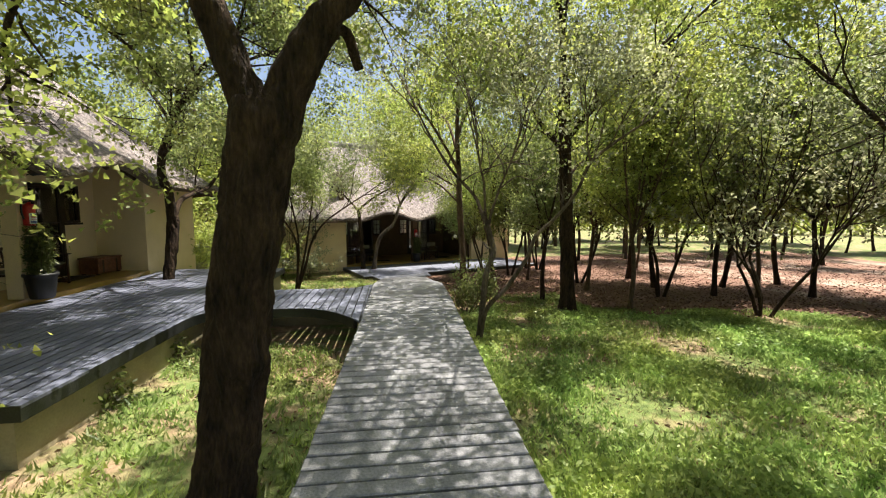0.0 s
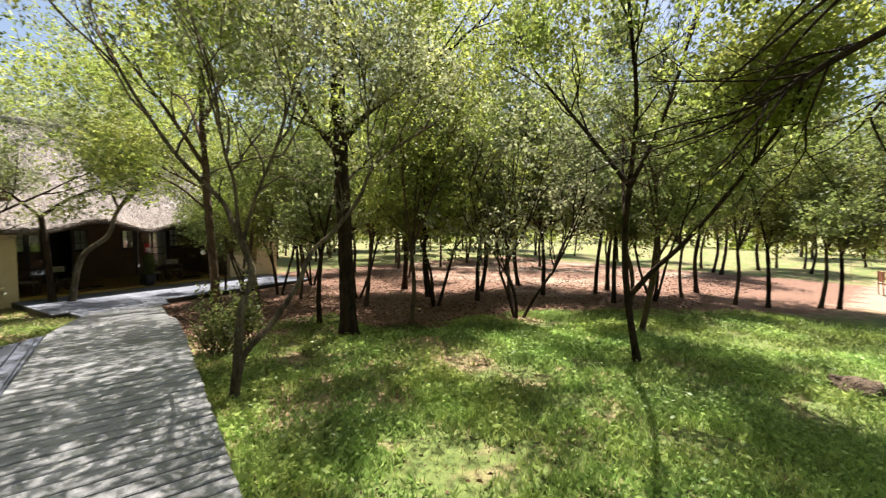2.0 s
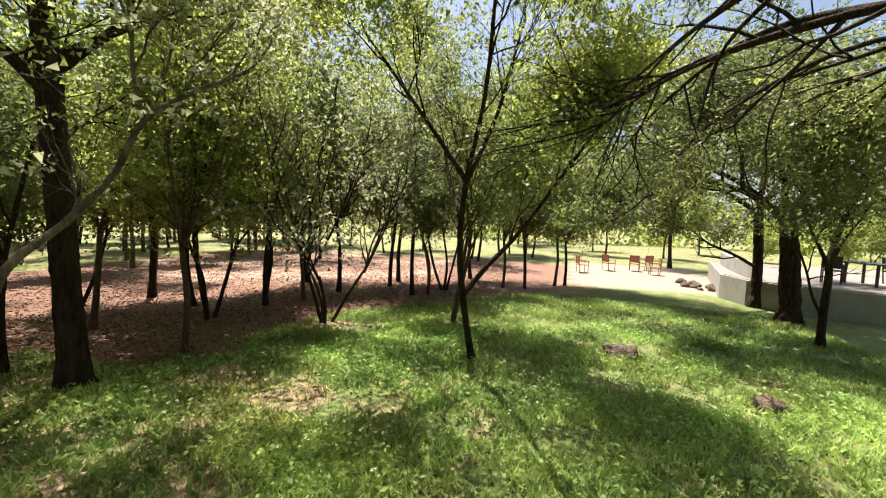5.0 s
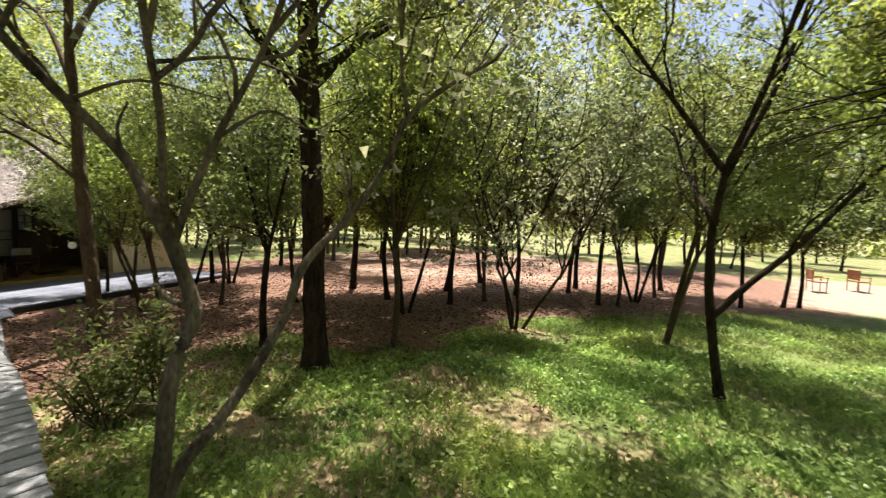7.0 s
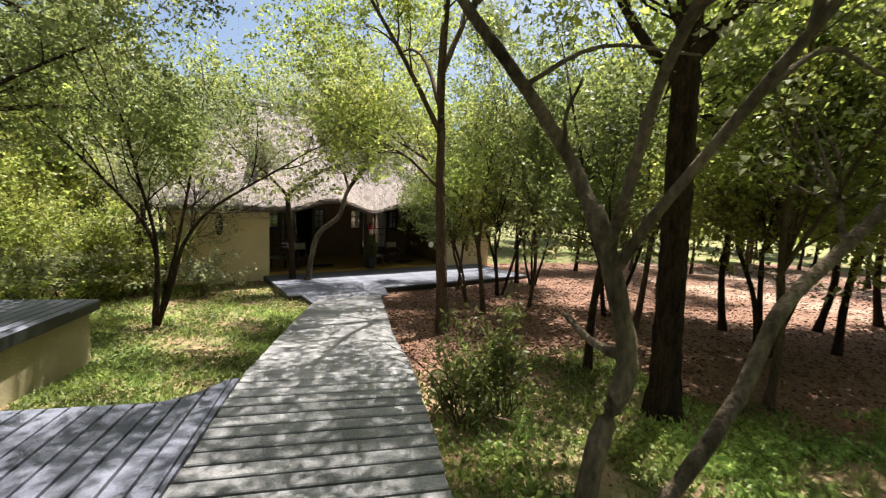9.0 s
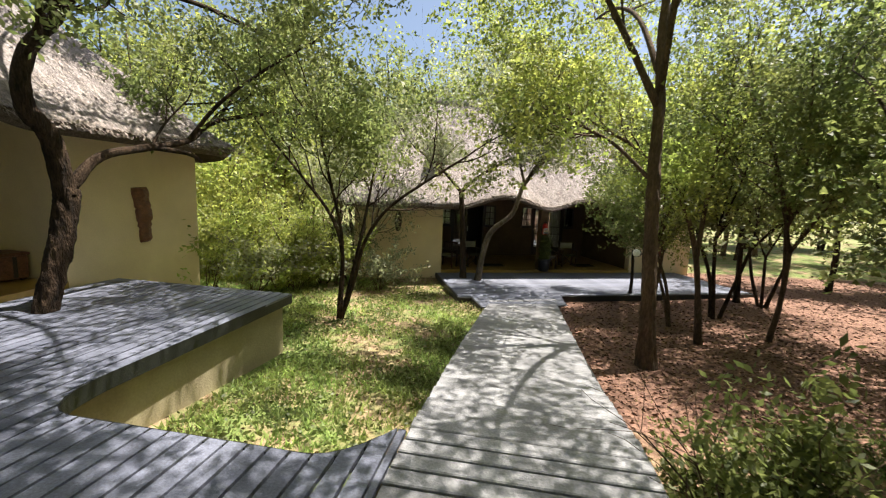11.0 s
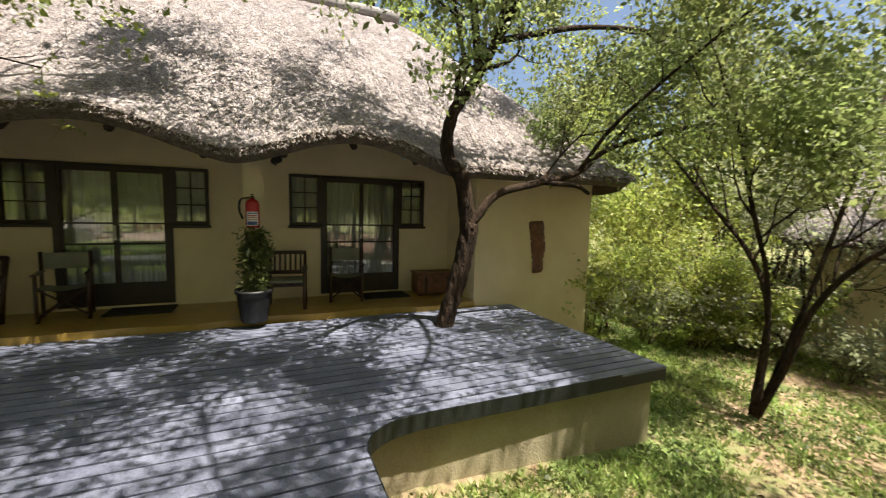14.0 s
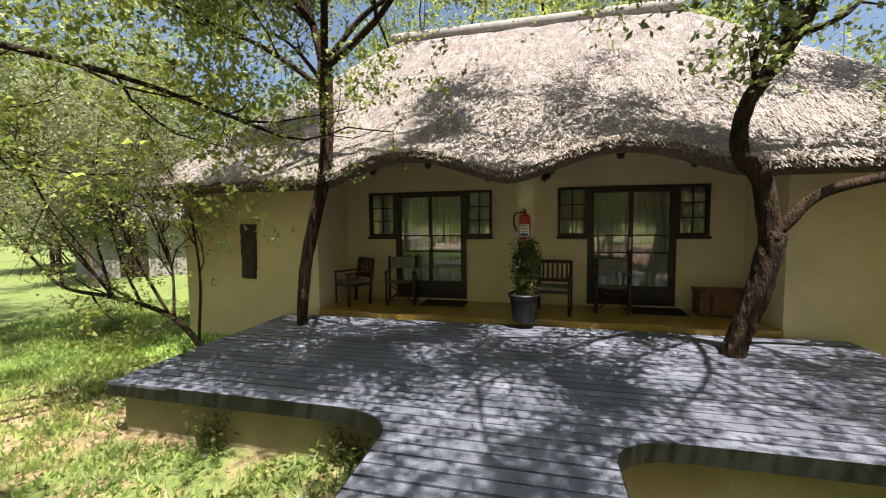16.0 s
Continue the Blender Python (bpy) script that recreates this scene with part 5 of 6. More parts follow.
# wood behind the lawn: a few grown trees, repeated where trunks stand
PROTO = [
    make_tree("bushveld_tree", wild(31, 6.6, 1, 0.085, clear=0.36, spread=1.9), M_BARK, M_LEAF_D, 31, clump=0.2, leaves=17000, size=0.108, tuft=14, spread=0.40, reach=1.5, depth=1, per=4, sprout=0.05, seg=6, label="bushveld tree with bare lower trunk in leafy wood", origin=(0, 0, 0)),
    make_tree("bushveld_tree", wild(32, 7.4, 1, 0.075, clear=0.32, spread=1.9), M_BARK3, M_LEAF_A, 32, clump=0.2, leaves=17000, size=0.105, tuft=14, spread=0.42, reach=1.5, depth=1, per=4, sprout=0.05, seg=6, label="slim bushveld tree with light feathery crown", origin=(0, 0, 0)),
    make_tree("bushveld_tree", wild(33, 5.6, 3, 0.055, clear=0.34, spread=1.7), M_BARK, M_LEAF_D, 33, clump=0.2, leaves=17000, size=0.105, tuft=14, spread=0.38, reach=1.3, depth=1, per=4, sprout=0.05, seg=6, label="several-stemmed bushveld tree with dense crown", origin=(0, 0, 0)),
    make_tree("bushveld_tree", wild(34, 6.2, 2, 0.06, clear=0.36, spread=1.7), M_BARK3, M_LEAF_B, 34, clump=0.2, leaves=17000, size=0.105, tuft=14, spread=0.38, reach=1.4, depth=1, per=4, sprout=0.05, seg=6, label="twin-stemmed bushveld tree with olive leaves", origin=(0, 0, 0)),
    make_tree("bushveld_tree", wild(35, 8.6, 1, 0.10, clear=0.3, spread=2.4), M_BARK, M_LEAF_A, 35, clump=0.2, leaves=22000, size=0.112, tuft=14, spread=0.48, reach=1.8, depth=1, per=4, sprout=0.05, seg=6, label="taller bushveld tree with wide yellow-green crown", origin=(0, 0, 0)),
    make_tree("bushveld_tree", wild(36, 3.4, 4, 0.035, clear=0.25, spread=1.2), M_BARK, M_LEAF_C, 36, clump=0.3, leaves=10000, size=0.085, tuft=12, spread=0.3, reach=1.0, depth=1, per=4, sprout=0.05, seg=6, label="low bushy grey-green tree of many thin stems", origin=(0, 0, 0)),
    make_tree("bushveld_tree", wild(37, 6.6, 1, 0.085, clear=0.36, spread=1.9), M_BARK, M_LEAF_D, 37, clump=0.3, leaves=6000, size=0.21, spread=0.45, reach=1.5, depth=0, per=6, sprout=0.05, seg=6, label="distant shady bushveld tree", origin=(0, 0, 0)),
    make_tree("bushveld_tree", wild(38, 8.0, 1, 0.09, clear=0.32, spread=2.3), M_BARK3, M_LEAF_A, 38, clump=0.3, leaves=6500, size=0.21, spread=0.5, reach=1.7, depth=0, per=6, sprout=0.05, seg=6, label="distant sunlit yellow-green tree", origin=(0, 0, 0)),
    make_tree("bushveld_tree", wild(39, 4.2, 3, 0.045, clear=0.2, spread=1.7), M_BARK3, M_LEAF_A, 39, clump=0.4, leaves=5600, size=0.18, spread=0.42, reach=1.2, depth=0, per=6, sprout=0.0, label="distant round sunlit bush", origin=(0, 0, 0)),
]
SPOTS = [  # kind, x, y, size
    (1, 5.88, 9.3, 0.85), (0, 4.2, 10.8, 0.8), (2, 8.0, 11.1, 1.0), (0, 9.7, 11.0, 0.9), (1, 10.7, 10.5, 0.9), (5, 8.6, 8.3, 1.25), (3, 9.7, 5.6, 0.9),
    (0, 12.8, 7.9, 0.9), (3, 13.0, 7.4, 0.8), (2, 14.0, 7.2, 0.9), (1, 15.9, 5.5, 0.85), (0, 16.2, 4.7, 0.8), (1, 17.5, 3.7, 0.85),
    (0, 17.8, 3.3, 0.75), (0, 14.2, 9.4, 0.9), (1, 15.7, 7.0, 0.8), (0, 6.65, 19.4, 1.0),
    (2, 7.1, 19.0, 0.9), (1, 4.1, 18.5, 0.7), (0, 3.6, 18.9, 0.6), (3, 3.8, 16.2, 0.75), (1, 6.4, 12.6, 1.0), (2, 7.0, 14.4, 1.0), (4, 9.4, 15.0, 1.1),
    (5, -4.9, 18.6, 1.0), (8, -8.6, 19.0, 0.9), (1, -10.5, 17.0, 0.9), (7, -9.5, 22.0, 1.0),
]
rng_w = random.Random(77)
for k in range(54):
    while True:
        x, y = rng_w.uniform(9, 34), rng_w.uniform(5, 40)
        if y > 15 - 0.45 * (x - 9) and not (17.5 < x < 34 and y < 5) and (x > 10 or y > 24) and math.hypot(x - 1, y - 22) > 8.5:
            break
    near = math.hypot(x - 1, y - 6) < 17
    SPOTS.append((rng_w.choice([0, 1, 2, 3, 4]) if near else rng_w.choice([6, 6, 7]), x, y, rng_w.uniform(0.8, 1.15)))
for k in range(18):
    x, y = rng_w.uniform(-24, -7.5), rng_w.uniform(17.5, 40)
    SPOTS.append((rng_w.choice([7, 8, 8, 6]), x, y, rng_w.uniform(0.9, 1.4)))
for k in range(14):
    SPOTS.append((7, rng_w.uniform(-8, 14), rng_w.uniform(30, 42), rng_w.uniform(1.1, 1.5)))
for k in range(18):
    SPOTS.append((rng_w.choice([7, 6, 8]), rng_w.uniform(-30, -12), rng_w.uniform(-22, -2), rng_w.uniform(0.8, 1.3)))
for k in range(14):
    SPOTS.append((rng_w.choice([7, 8, 6]), rng_w.uniform(36, 52), rng_w.uniform(-26, 12), rng_w.uniform(0.8, 1.3)))
for k, (x, y) in enumerate(((-5.2, 15.8), (-4.6, 17.0), (-6.6, 15.0), (-7.2, 16.6))):
    SPOTS.append((8, x - 0.8, y + 0.8, 0.5))
SPOTS.append((4, 29.0, -2.6, 1.3))
SPOTS += [(6, x, y, s) for x, y, s in ((9.0, 12.8, 0.95), (11.2, 12.4, 1.0), (12.4, 10.4, 0.95), (13.6, 12.6, 1.1), (15.4, 9.6, 1.0), (17.6, 7.2, 1.0))]
SPOTS += [(1, -11.5, -1.0, 1.0), (3, -10.4, -6.5, 1.0), (4, -12.5, -9.0, 1.1), (2, 5.2, 17.4, 1.0), (4, 1.6, 25.8, 1.1), (3, 5.4, 15.6, 0.9)]
for x, y, s in ((-3.9, -2.6, 1.1), (-4.2, -6.0, 1.2), (2.2, -6.0, 1.2), (8.5, -6.5, 1.2), (-13.5, 5.0, 1.25), (-13.0, 12.0, 1.3), (-14.5, 9.0, 1.4)):
    SPOTS.append((4, x, y, s))
first = {}
for k, x, y, s in SPOTS:
    m = pose(x, y, ground_z(x, y) - 0.03, 0, 0, rng_w.uniform(0, 360)) @ Matrix.Diagonal((s, s, s * rng_w.uniform(0.92, 1.08), 1))
    if k not in first:
        first[k] = True
        PROTO[k].matrix_basis = m
    else:
        q = copy_thing(PROTO[k], m)
        q.matrix_basis = m

# far woodland beyond the single trees


def far_wood():
    rs = np.random.RandomState(50)
    n = 34000
    a = rs.uniform(0, 2 * np.pi, n)
    c = np.round(a * 26) / 26 + rs.normal(size=n) * 0.014
    d = 50 + 12 * np.abs(np.sin(np.round(a * 26) * 12.7)) + rs.uniform(-3, 3, n)
    top = 5.2 + 2.6 * np.sin(np.round(a * 26) * 7.31) + 1.2 * np.sin(a * 90)
    z = -1.2 + top * rs.beta(1.7, 1.2, n)
    pos = np.stack([4 + np.cos(c) * d, 6 + np.sin(c) * d, z], 1)
    ob = part("far_woodland", quads("far_woodland", leaf_quads(pos, 0.65, rs, 0.6), M_LEAF_A), M_LEAF_A)
    tagged(ob, "far yellow-green bushveld woodland all round", "woodland", kind="stuff")


far_wood()

# ---- porch furniture ----


def director_chair(m, group):
    c = thing("director_chair", m, "dark wooden folding chair with drab canvas seat and back", "chair", group)
    for x in (-0.26, 0.26):
        for nm, pts in (("leg", [(x, -0.2, 0.0), (x, -0.2, 0.62)]), ("leg", [(x, 0.2, 0.0), (x, 0.22, 0.9)])):
            g = Geo()
            g.tube(pts, [0.026, 0.024], 8)
            part(nm, g, M_CHAIR, c, "", True)
        g = Geo()
        g.box(x - 0.035, -0.27, 0.62, x + 0.035, 0.25, 0.645, 0.008)
        part("armrest", g, M_CHAIR, c)
        g = Geo()
        g.box(x - 0.016, -0.24, 0.02, x + 0.016, 0.24, 0.055, 0.005)
        part("runner", g, M_CHAIR, c)
    for y in (-0.17, 0.17):
        for s in (-1, 1):
            g = Geo()
            g.tube([(-0.25 * s, y + 0.012 * s, 0.06), (0.25 * s, y + 0.012 * s, 0.44)], [0.014, 0.014], 6)
            part("cross_brace", g, M_CHAIR, c)
    g = Geo()
    v, f = [], []
    for i in range(9):
        for j in range(5):
            x = -0.25 + 0.5 * i / 8
            v.append((x, -0.2 + 0.4 * j / 4, 0.45 - 0.035 * math.cos(x / 0.25 * 1.57)))
    f = [(i * 5 + j, i * 5 + j + 1, i * 5 + j + 6, i * 5 + j + 5) for i in range(8) for j in range(4)]
    g.add(v, [q[::-1] for q in f])
    g.add([(a, b, z - 0.008) for a, b, z in v], f)
    part("seat", g, M_CANVAS, c, "sagging drab canvas seat", True)
    g = Geo()
    v = []
    for i in range(9):
        for j in range(4):
            x = -0.27 + 0.54 * i / 8
            v.append((x, 0.215 + 0.03 * math.cos(x / 0.27 * 1.57), 0.66 + 0.22 * j / 3))
    f = [(i * 4 + j, i * 4 + j + 1, i * 4 + j + 5, i * 4 + j + 4) for i in range(8) for j in range(3)]
    g.add(v, f)
    g.add([(a, b + 0.008, z) for a, b, z in v], [q[::-1] for q in f])
    part("backrest", g, M_CANVAS, c, "drab canvas back sling", True)
    return c


def slat_chair(m, group):
    c = thing("slatted_chair", m, "dark reddish wooden armchair with slatted back and drab cushion", "chair", group)
    for x in (-0.27, 0.27):
        for pts in ([(x, -0.24, 0), (x, -0.24, 0.6)], [(x, 0.2, 0), (x, 0.24, 0.42), (x, 0.31, 0.86)]):
            g = Geo()
            g.tube(pts, [0.031, 0.029, 0.025][:len(pts)], 8)
            part("leg", g, M_CHAIR, c, "", True)
        g = Geo()
        g.box(x - 0.04, -0.3, 0.6, x + 0.04, 0.25, 0.63, 0.01)
        part("armrest", g, M_CHAIR, c)
    g = Geo()
    g.box(-0.27, -0.25, 0.36, 0.27, 0.25, 0.4, 0.006)
    part("seat_frame", g, M_CHAIR, c)
    g = Geo()
    g.box(-0.245, -0.24, 0.402, 0.245, 0.2, 0.46, 0.02)
    part("cushion", g, M_CANVAS, c, "flat drab seat cushion")
    for z, y in ((0.52, 0.262), (0.84, 0.312)):
        g = Geo()
        g.box(-0.27, y - 0.014, z - 0.03, 0.27, y + 0.014, z + 0.03, 0.006)
        part("rail", g, M_CHAIR, c)
    for k in range(6):
        x = -0.2 + 0.08 * k
        g = Geo()
        g.tube([(x, 0.262, 0.54), (x, 0.31, 0.82)], [0.019, 0.018], 6)
        part("slat", g, M_CHAIR, c)
    return c


def place(lodge, u, v, z=0.085, turn=0):
    return lodge @ pose(u, v, z, 0, 0, turn)


def planter(m):
    p = thing("potted_plant", m, "tall leafy green shrub in charcoal round pot", "plant pot")
    g = Geo()
    g.lathe([(0.15, 0.0), (0.17, 0.02), (0.215, 0.34), (0.22, 0.40), (0.245, 0.405), (0.245, 0.45), (0.215, 0.452), (0.2, 0.40), (0.19, 0.39)], 28)
    part("pot", g, M_POT, p, "charcoal grey pot with rolled rim", True)
    rng, rs = random.Random(3), np.random.RandomState(3)
    wood, tips = Geo(), []
    for k in range(22):
        a, r = rng.uniform(0, 6.28), rng.uniform(0.02, 0.14)
        base = Vector((math.cos(a) * r * 0.7, math.sin(a) * r * 0.7, 0.38))
        top = Vector((math.cos(a) * r * 1.5 + rng.gauss(0, 0.03), math.sin(a) * r * 1.5 + rng.gauss(0, 0.03), rng.uniform(0.85, 1.3)))
        pts = [base.lerp(top, i / 6) + Vector((rng.gauss(0, 0.008), rng.gauss(0, 0.008), 0)) for i in range(7)]
        wood.tube(pts, [0.006 - 0.0006 * i for i in range(7)], 4)
        tips += pts[1:]
    part("stem", wood, M_BARK3, p)
    T = np.array([tuple(t) for t in tips])
    pos = T[rs.randint(0, len(T), 2600)] + rs.normal(size=(2600, 3)) * 0.04
    part("foliage", quads("leaves", leaf_quads(pos, 0.085, rs, 0.3), M_LEAF_D), M_LEAF_D, p)
    return p


def extinguisher(m):
    e = thing("fire_extinguisher", m, "red fire extinguisher with printed label hung on pillar", "extinguisher")
    g = Geo()
    g.lathe([(0.06, 0), (0.072, 0.015), (0.074, 0.03), (0.074, 0.34), (0.06, 0.385), (0.028, 0.405), (0.026, 0.43)], 20)
    part("cylinder", g, M_RED, e, "", True)
    g = Geo()
    g.box(-0.02, -0.05, 0.43, 0.02, 0.05, 0.455, 0.004)
    g.box(-0.016, -0.09, 0.465, 0.016, 0.03, 0.48, 0.004)
    part("valve", g, M_BLACK, e)
    g = Geo()
    g.tube(curve([(-0.02, 0, 0.43), (-0.12, -0.01, 0.40), (-0.135, -0.01, 0.25), (-0.1, -0.01, 0.12)], 5), [0.012] * 16, 7)
    part("hose", g, M_BLACK, e, "", True)
    lab = Geo()
    for i in range(9):
        a0, a1 = -2.5 + i * 0.2, -2.3 + i * 0.2
        lab.add([(0.0755 * math.cos(a0), 0.0755 * math.sin(a0), 0.03), (0.0755 * math.cos(a1), 0.0755 * math.sin(a1), 0.03), (0.0755 * math.cos(a1), 0.0755 * math.sin(a1), 0.23), (0.0755 * math.cos(a0), 0.0755 * math.sin(a0), 0.23)], [(0, 1, 2, 3)])
    lb = part("label", lab, M_WHITE, e, "white printed label with red and blue bars")
    for z0, z1, mt in ((0.2, 0.215, M_BLUE), (0.165, 0.18, M_RED), (0.14, 0.15, M_RED), (0.11, 0.12, M_RED), (0.04, 0.09, M_BLUE)):
        b = Geo()
        for i in range(7):
            a0, a1 = -2.3 + i * 0.2, -2.12 + i * 0.2
            b.add([(0.0768 * math.cos(a), 0.0768 * math.sin(a), z) for a, z in ((a0, z0), (a1, z0), (a1, z1), (a0, z1))], [(0, 1, 2, 3)])
        part("print_bar", b, mt, lb)
    g = Geo()
    g.box(-0.03, 0.06, 0.2, 0.03, 0.085, 0.3, 0.004)
    part("bracket", g, M_BLACK, e)
    return e


def chest(m):
    c = thing("wooden_chest", m, "worn reddish wooden chest against the porch wall", "chest")
    g = Geo()
    g.box(-0.38, -0.22, 0.03, 0.38, 0.22, 0.37, 0.008)
    part("body", g, M_CARVE, c)
    g = Geo()
    g.box(-0.40, -0.24, 0.373, 0.40, 0.24, 0.42, 0.012)
    part("lid", g, M_CARVE, c)
    for x in (-0.33, 0.33):
        for y in (-0.17, 0.17):
            g = Geo()
            g.box(x - 0.03, y - 0.03, 0, x + 0.03, y + 0.03, 0.03)
            part("foot", g, M_CHAIR, c)
    for x in (-0.22, 0.22):
        g = Geo()
        g.box(x - 0.025, -0.228, 0.05, x + 0.025, -0.221, 0.36)
        part("strap", g, M_CARVE2, c)
    return c


def door_mat(m):
    g = Geo()
    g.box(-0.42, -0.25, 0, 0.42, 0.25, 0.022, 0.006)
    ob = part("door_mat", g, M_MATT)
    ob.matrix_basis = m
    return tagged(ob, "dark fibre door mat on the porch floor", "mat")


def carving(m, h, w, material, label, outline):
    """A carved wall piece as one plain mesh: outline(t) gives the half width and the sideways shift from foot to head."""
    g = Geo()
    n, k = 40, 14
    v = []
    for i in range(n + 1):
        t = i / n
        half, shift = outline(t)
        end = min(1.0, t * 14 + 0.3, (1 - t) * 14 + 0.3)
        for j in range(k):
            a = math.pi * j / (k - 1)
            dome = abs(math.sin(a)) ** 0.6 * w * (0.2 + 0.05 * math.sin(t * 13 + 1) + 0.03 * math.sin(t * 31)) * end
            ridge = 0.025 * max(0, 1 - abs(j - (k - 1) / 2) / 1.6) * (0.5 + 0.5 * math.sin(t * 9))
            v.append((-math.cos(a) * half * w + shift * w, -dome - ridge, t * h))
    f = [(i * k + j, i * k + j + 1, (i + 1) * k + j + 1, (i + 1) * k + j) for i in range(n) for j in range(k - 1)]
    f += [((i + 1) * k, i * k, i * k + k - 1, (i + 1) * k + k - 1) for i in range(n)]
    g.add(v, f)
    g.f += [tuple(range(k))[::-1], tuple(range(n * k, n * k + k))]
    ob = part("wall_carving", g, material, None, "", True)
    ob.matrix_basis = m
    return tagged(ob, label, "carving")


def panel_outline(t):
    """A narrow board, a little wider towards the head, with chipped edges."""
    return 0.42 + 0.07 * t + 0.015 * math.sin(t * 40), 0.02 * math.sin(t * 5)


def totem_outline(t):
    """Stacked heads with waists between them, the foot cut aslant."""
    waist = sum(math.exp(-((t - c) / 0.025) ** 2) for c in (0.26, 0.36, 0.62))
    return (0.30 + 0.18 * min(1.0, t * 2.2)) * (1 - 0.2 * waist) + 0.02 * math.sin(t * 23), 0.06 * math.sin(t * 4.5 - 0.6)


def mask_outline(t):
    """A long oval face."""
    return 0.5 * abs(math.sin(math.pi * (t * 0.9 + 0.05))) ** 0.6, 0.0


def bulkhead(m):
    b = thing("porch_lamp", m, "small white round lamp under the thatch eave", "lamp")
    g = Geo()
    g.lathe([(0.07, 0), (0.075, 0.02), (0.06, 0.05)], 18)
    part("base", g, M_WHITE, b, "", True)
    g = Geo()
    g.lathe([(0.055, 0.05), (0.055, 0.07), (0.04, 0.1), (0.015, 0.112)], 18)
    part("globe", g, M_WHITE, b, "", True)
    return b


def spot(m, label, face):
    s = thing("spot_lamp", m, label, "lamp")
    g = Geo()
    g.lathe([(0.03, 0), (0.05, 0.03), (0.062, 0.12), (0.066, 0.14)], 16)
    part("housing", g, M_BLACK, s, "", True)
    g = Geo()
    g.lathe([(0.06, 0.1405), (0.05, 0.15), (0.02, 0.156)], 16)
    part("lens", g, face, s, "", True)
    g = Geo()
    g.tube([(0, 0, 0.04), (0.05, 0, -0.03), (0.09, 0, -0.08)], [0.012] * 3, 6)
    part("bracket", g, M_BLACK, s)
    return s


for L, near in ((NEAR_LODGE, True), (FAR_LODGE, False)):
    grp = "chairs on the near porch" if near else "chairs on the far porch"
    slat_chair(place(L, 0.35, 0.65, turn=-35), grp)
    director_chair(place(L, 1.30, 0.78, turn=12), grp)
    slat_chair(place(L, 4.12, 0.55, turn=-6), grp)
    director_chair(place(L, 5.10, 0.80, turn=-8), grp)
    planter(place(L, 3.66, -0.02 - 0.18))
    extinguisher(place(L, 3.66, -0.10, 1.38) @ Matrix.Diagonal((1.2, 1.2, 0.95, 1)))
    door_mat(place(L, 2.12, 0.9))
    door_mat(place(L, 5.82, 0.9))
    bulkhead(L @ pose(6.0, 0.45, 2.62, 155, 0, 0))
    spot(L @ pose(3.93, 0.05, 2.30, 70, 0, 30), "dark spotlight bracketed to the porch pillar", M_BLACK)
chest(place(NEAR_LODGE, 6.78, 0.86, turn=-4))
carving(NEAR_LODGE @ pose(8.56, -0.002, 0.54, 0, -4, 0), 0.98, 0.33, M_CARVE, "tall carved reddish-brown wooden wall totem", totem_outline)
carving(NEAR_LODGE @ pose(-1.46, -0.002, 0.62, 0, 2, 0), 1.03, 0.36, M_CARVE2, "dark carved wooden panel on the wing wall", panel_outline)
carving(FAR_LODGE @ pose(-1.5, -0.002, 1.38, 0, 0, 0), 0.66, 0.24, M_CARVE2, "oval dark carved mask on the far wing wall", mask_outline)
carving(FAR_LODGE @ pose(8.5, -0.002, 0.6, 0, 0, 0), 0.9, 0.24, M_CARVE, "carved wooden mask on the far wing wall", mask_outline)
spot(pose(2.16, 13.42, 0.80, 80, 0, -30), "white-faced spotlight strapped to slender trunk", M_WHITE)

# ---- rocks, clearing and terrace ----


def rock(x, y, r, seed, label, h=0.6):
    rng = random.Random(seed)
    bm = bmesh.new()
    bmesh.ops.create_icosphere(bm, subdivisions=3, radius=r)
    for v in bm.verts:
        n = v.co.normalized()
        v.co *= 1 + 0.28 * noise.noise(n * 1.5 + Vector((seed, 0, 0))) + 0.1 * noise.noise(n * 5 + Vector((0, seed, 0)))
        v.co.z = max(v.co.z * h, -r * 0.25)
    me = bpy.data.meshes.new("rock")
    bm.to_mesh(me)
    bm.free()
    me.polygons.foreach_set("use_smooth", [True] * len(me.polygons))
    ob = part("rock", me, M_ROCK)
    ob.matrix_basis = pose(x, y, ground_z(x, y) + r * 0.2, 0, 0, rng.uniform(0, 360))
    return tagged(ob, label, "rock")


rock(8.75, 2.0, 0.3, 2, "low brown rock half sunk in the lawn", 0.55)
rock(7.15, 0.3, 0.2, 5, "small pale stone in the grass", 0.5)
rng_r = random.Random(12)
for k in range(14):
    rock(20.6 + rng_r.gauss(0, 0.5), -2.6 + rng_r.gauss(0, 0.55), rng_r.uniform(0.12, 0.24), 20 + k, "stone of a low fire ring at the clearing", 0.8)

M_TERRACE = mat("terrace_plaster", (0.36, 0.34, 0.32), (0.26, 0.245, 0.23), 1.5, 0.85, 0.3, 30, amount=0.2)
M_PAVE = mat("terrace_paving", (0.26, 0.225, 0.2), (0.19, 0.165, 0.15), 2.5, 0.8, 0.3, 30, amount=0.3)


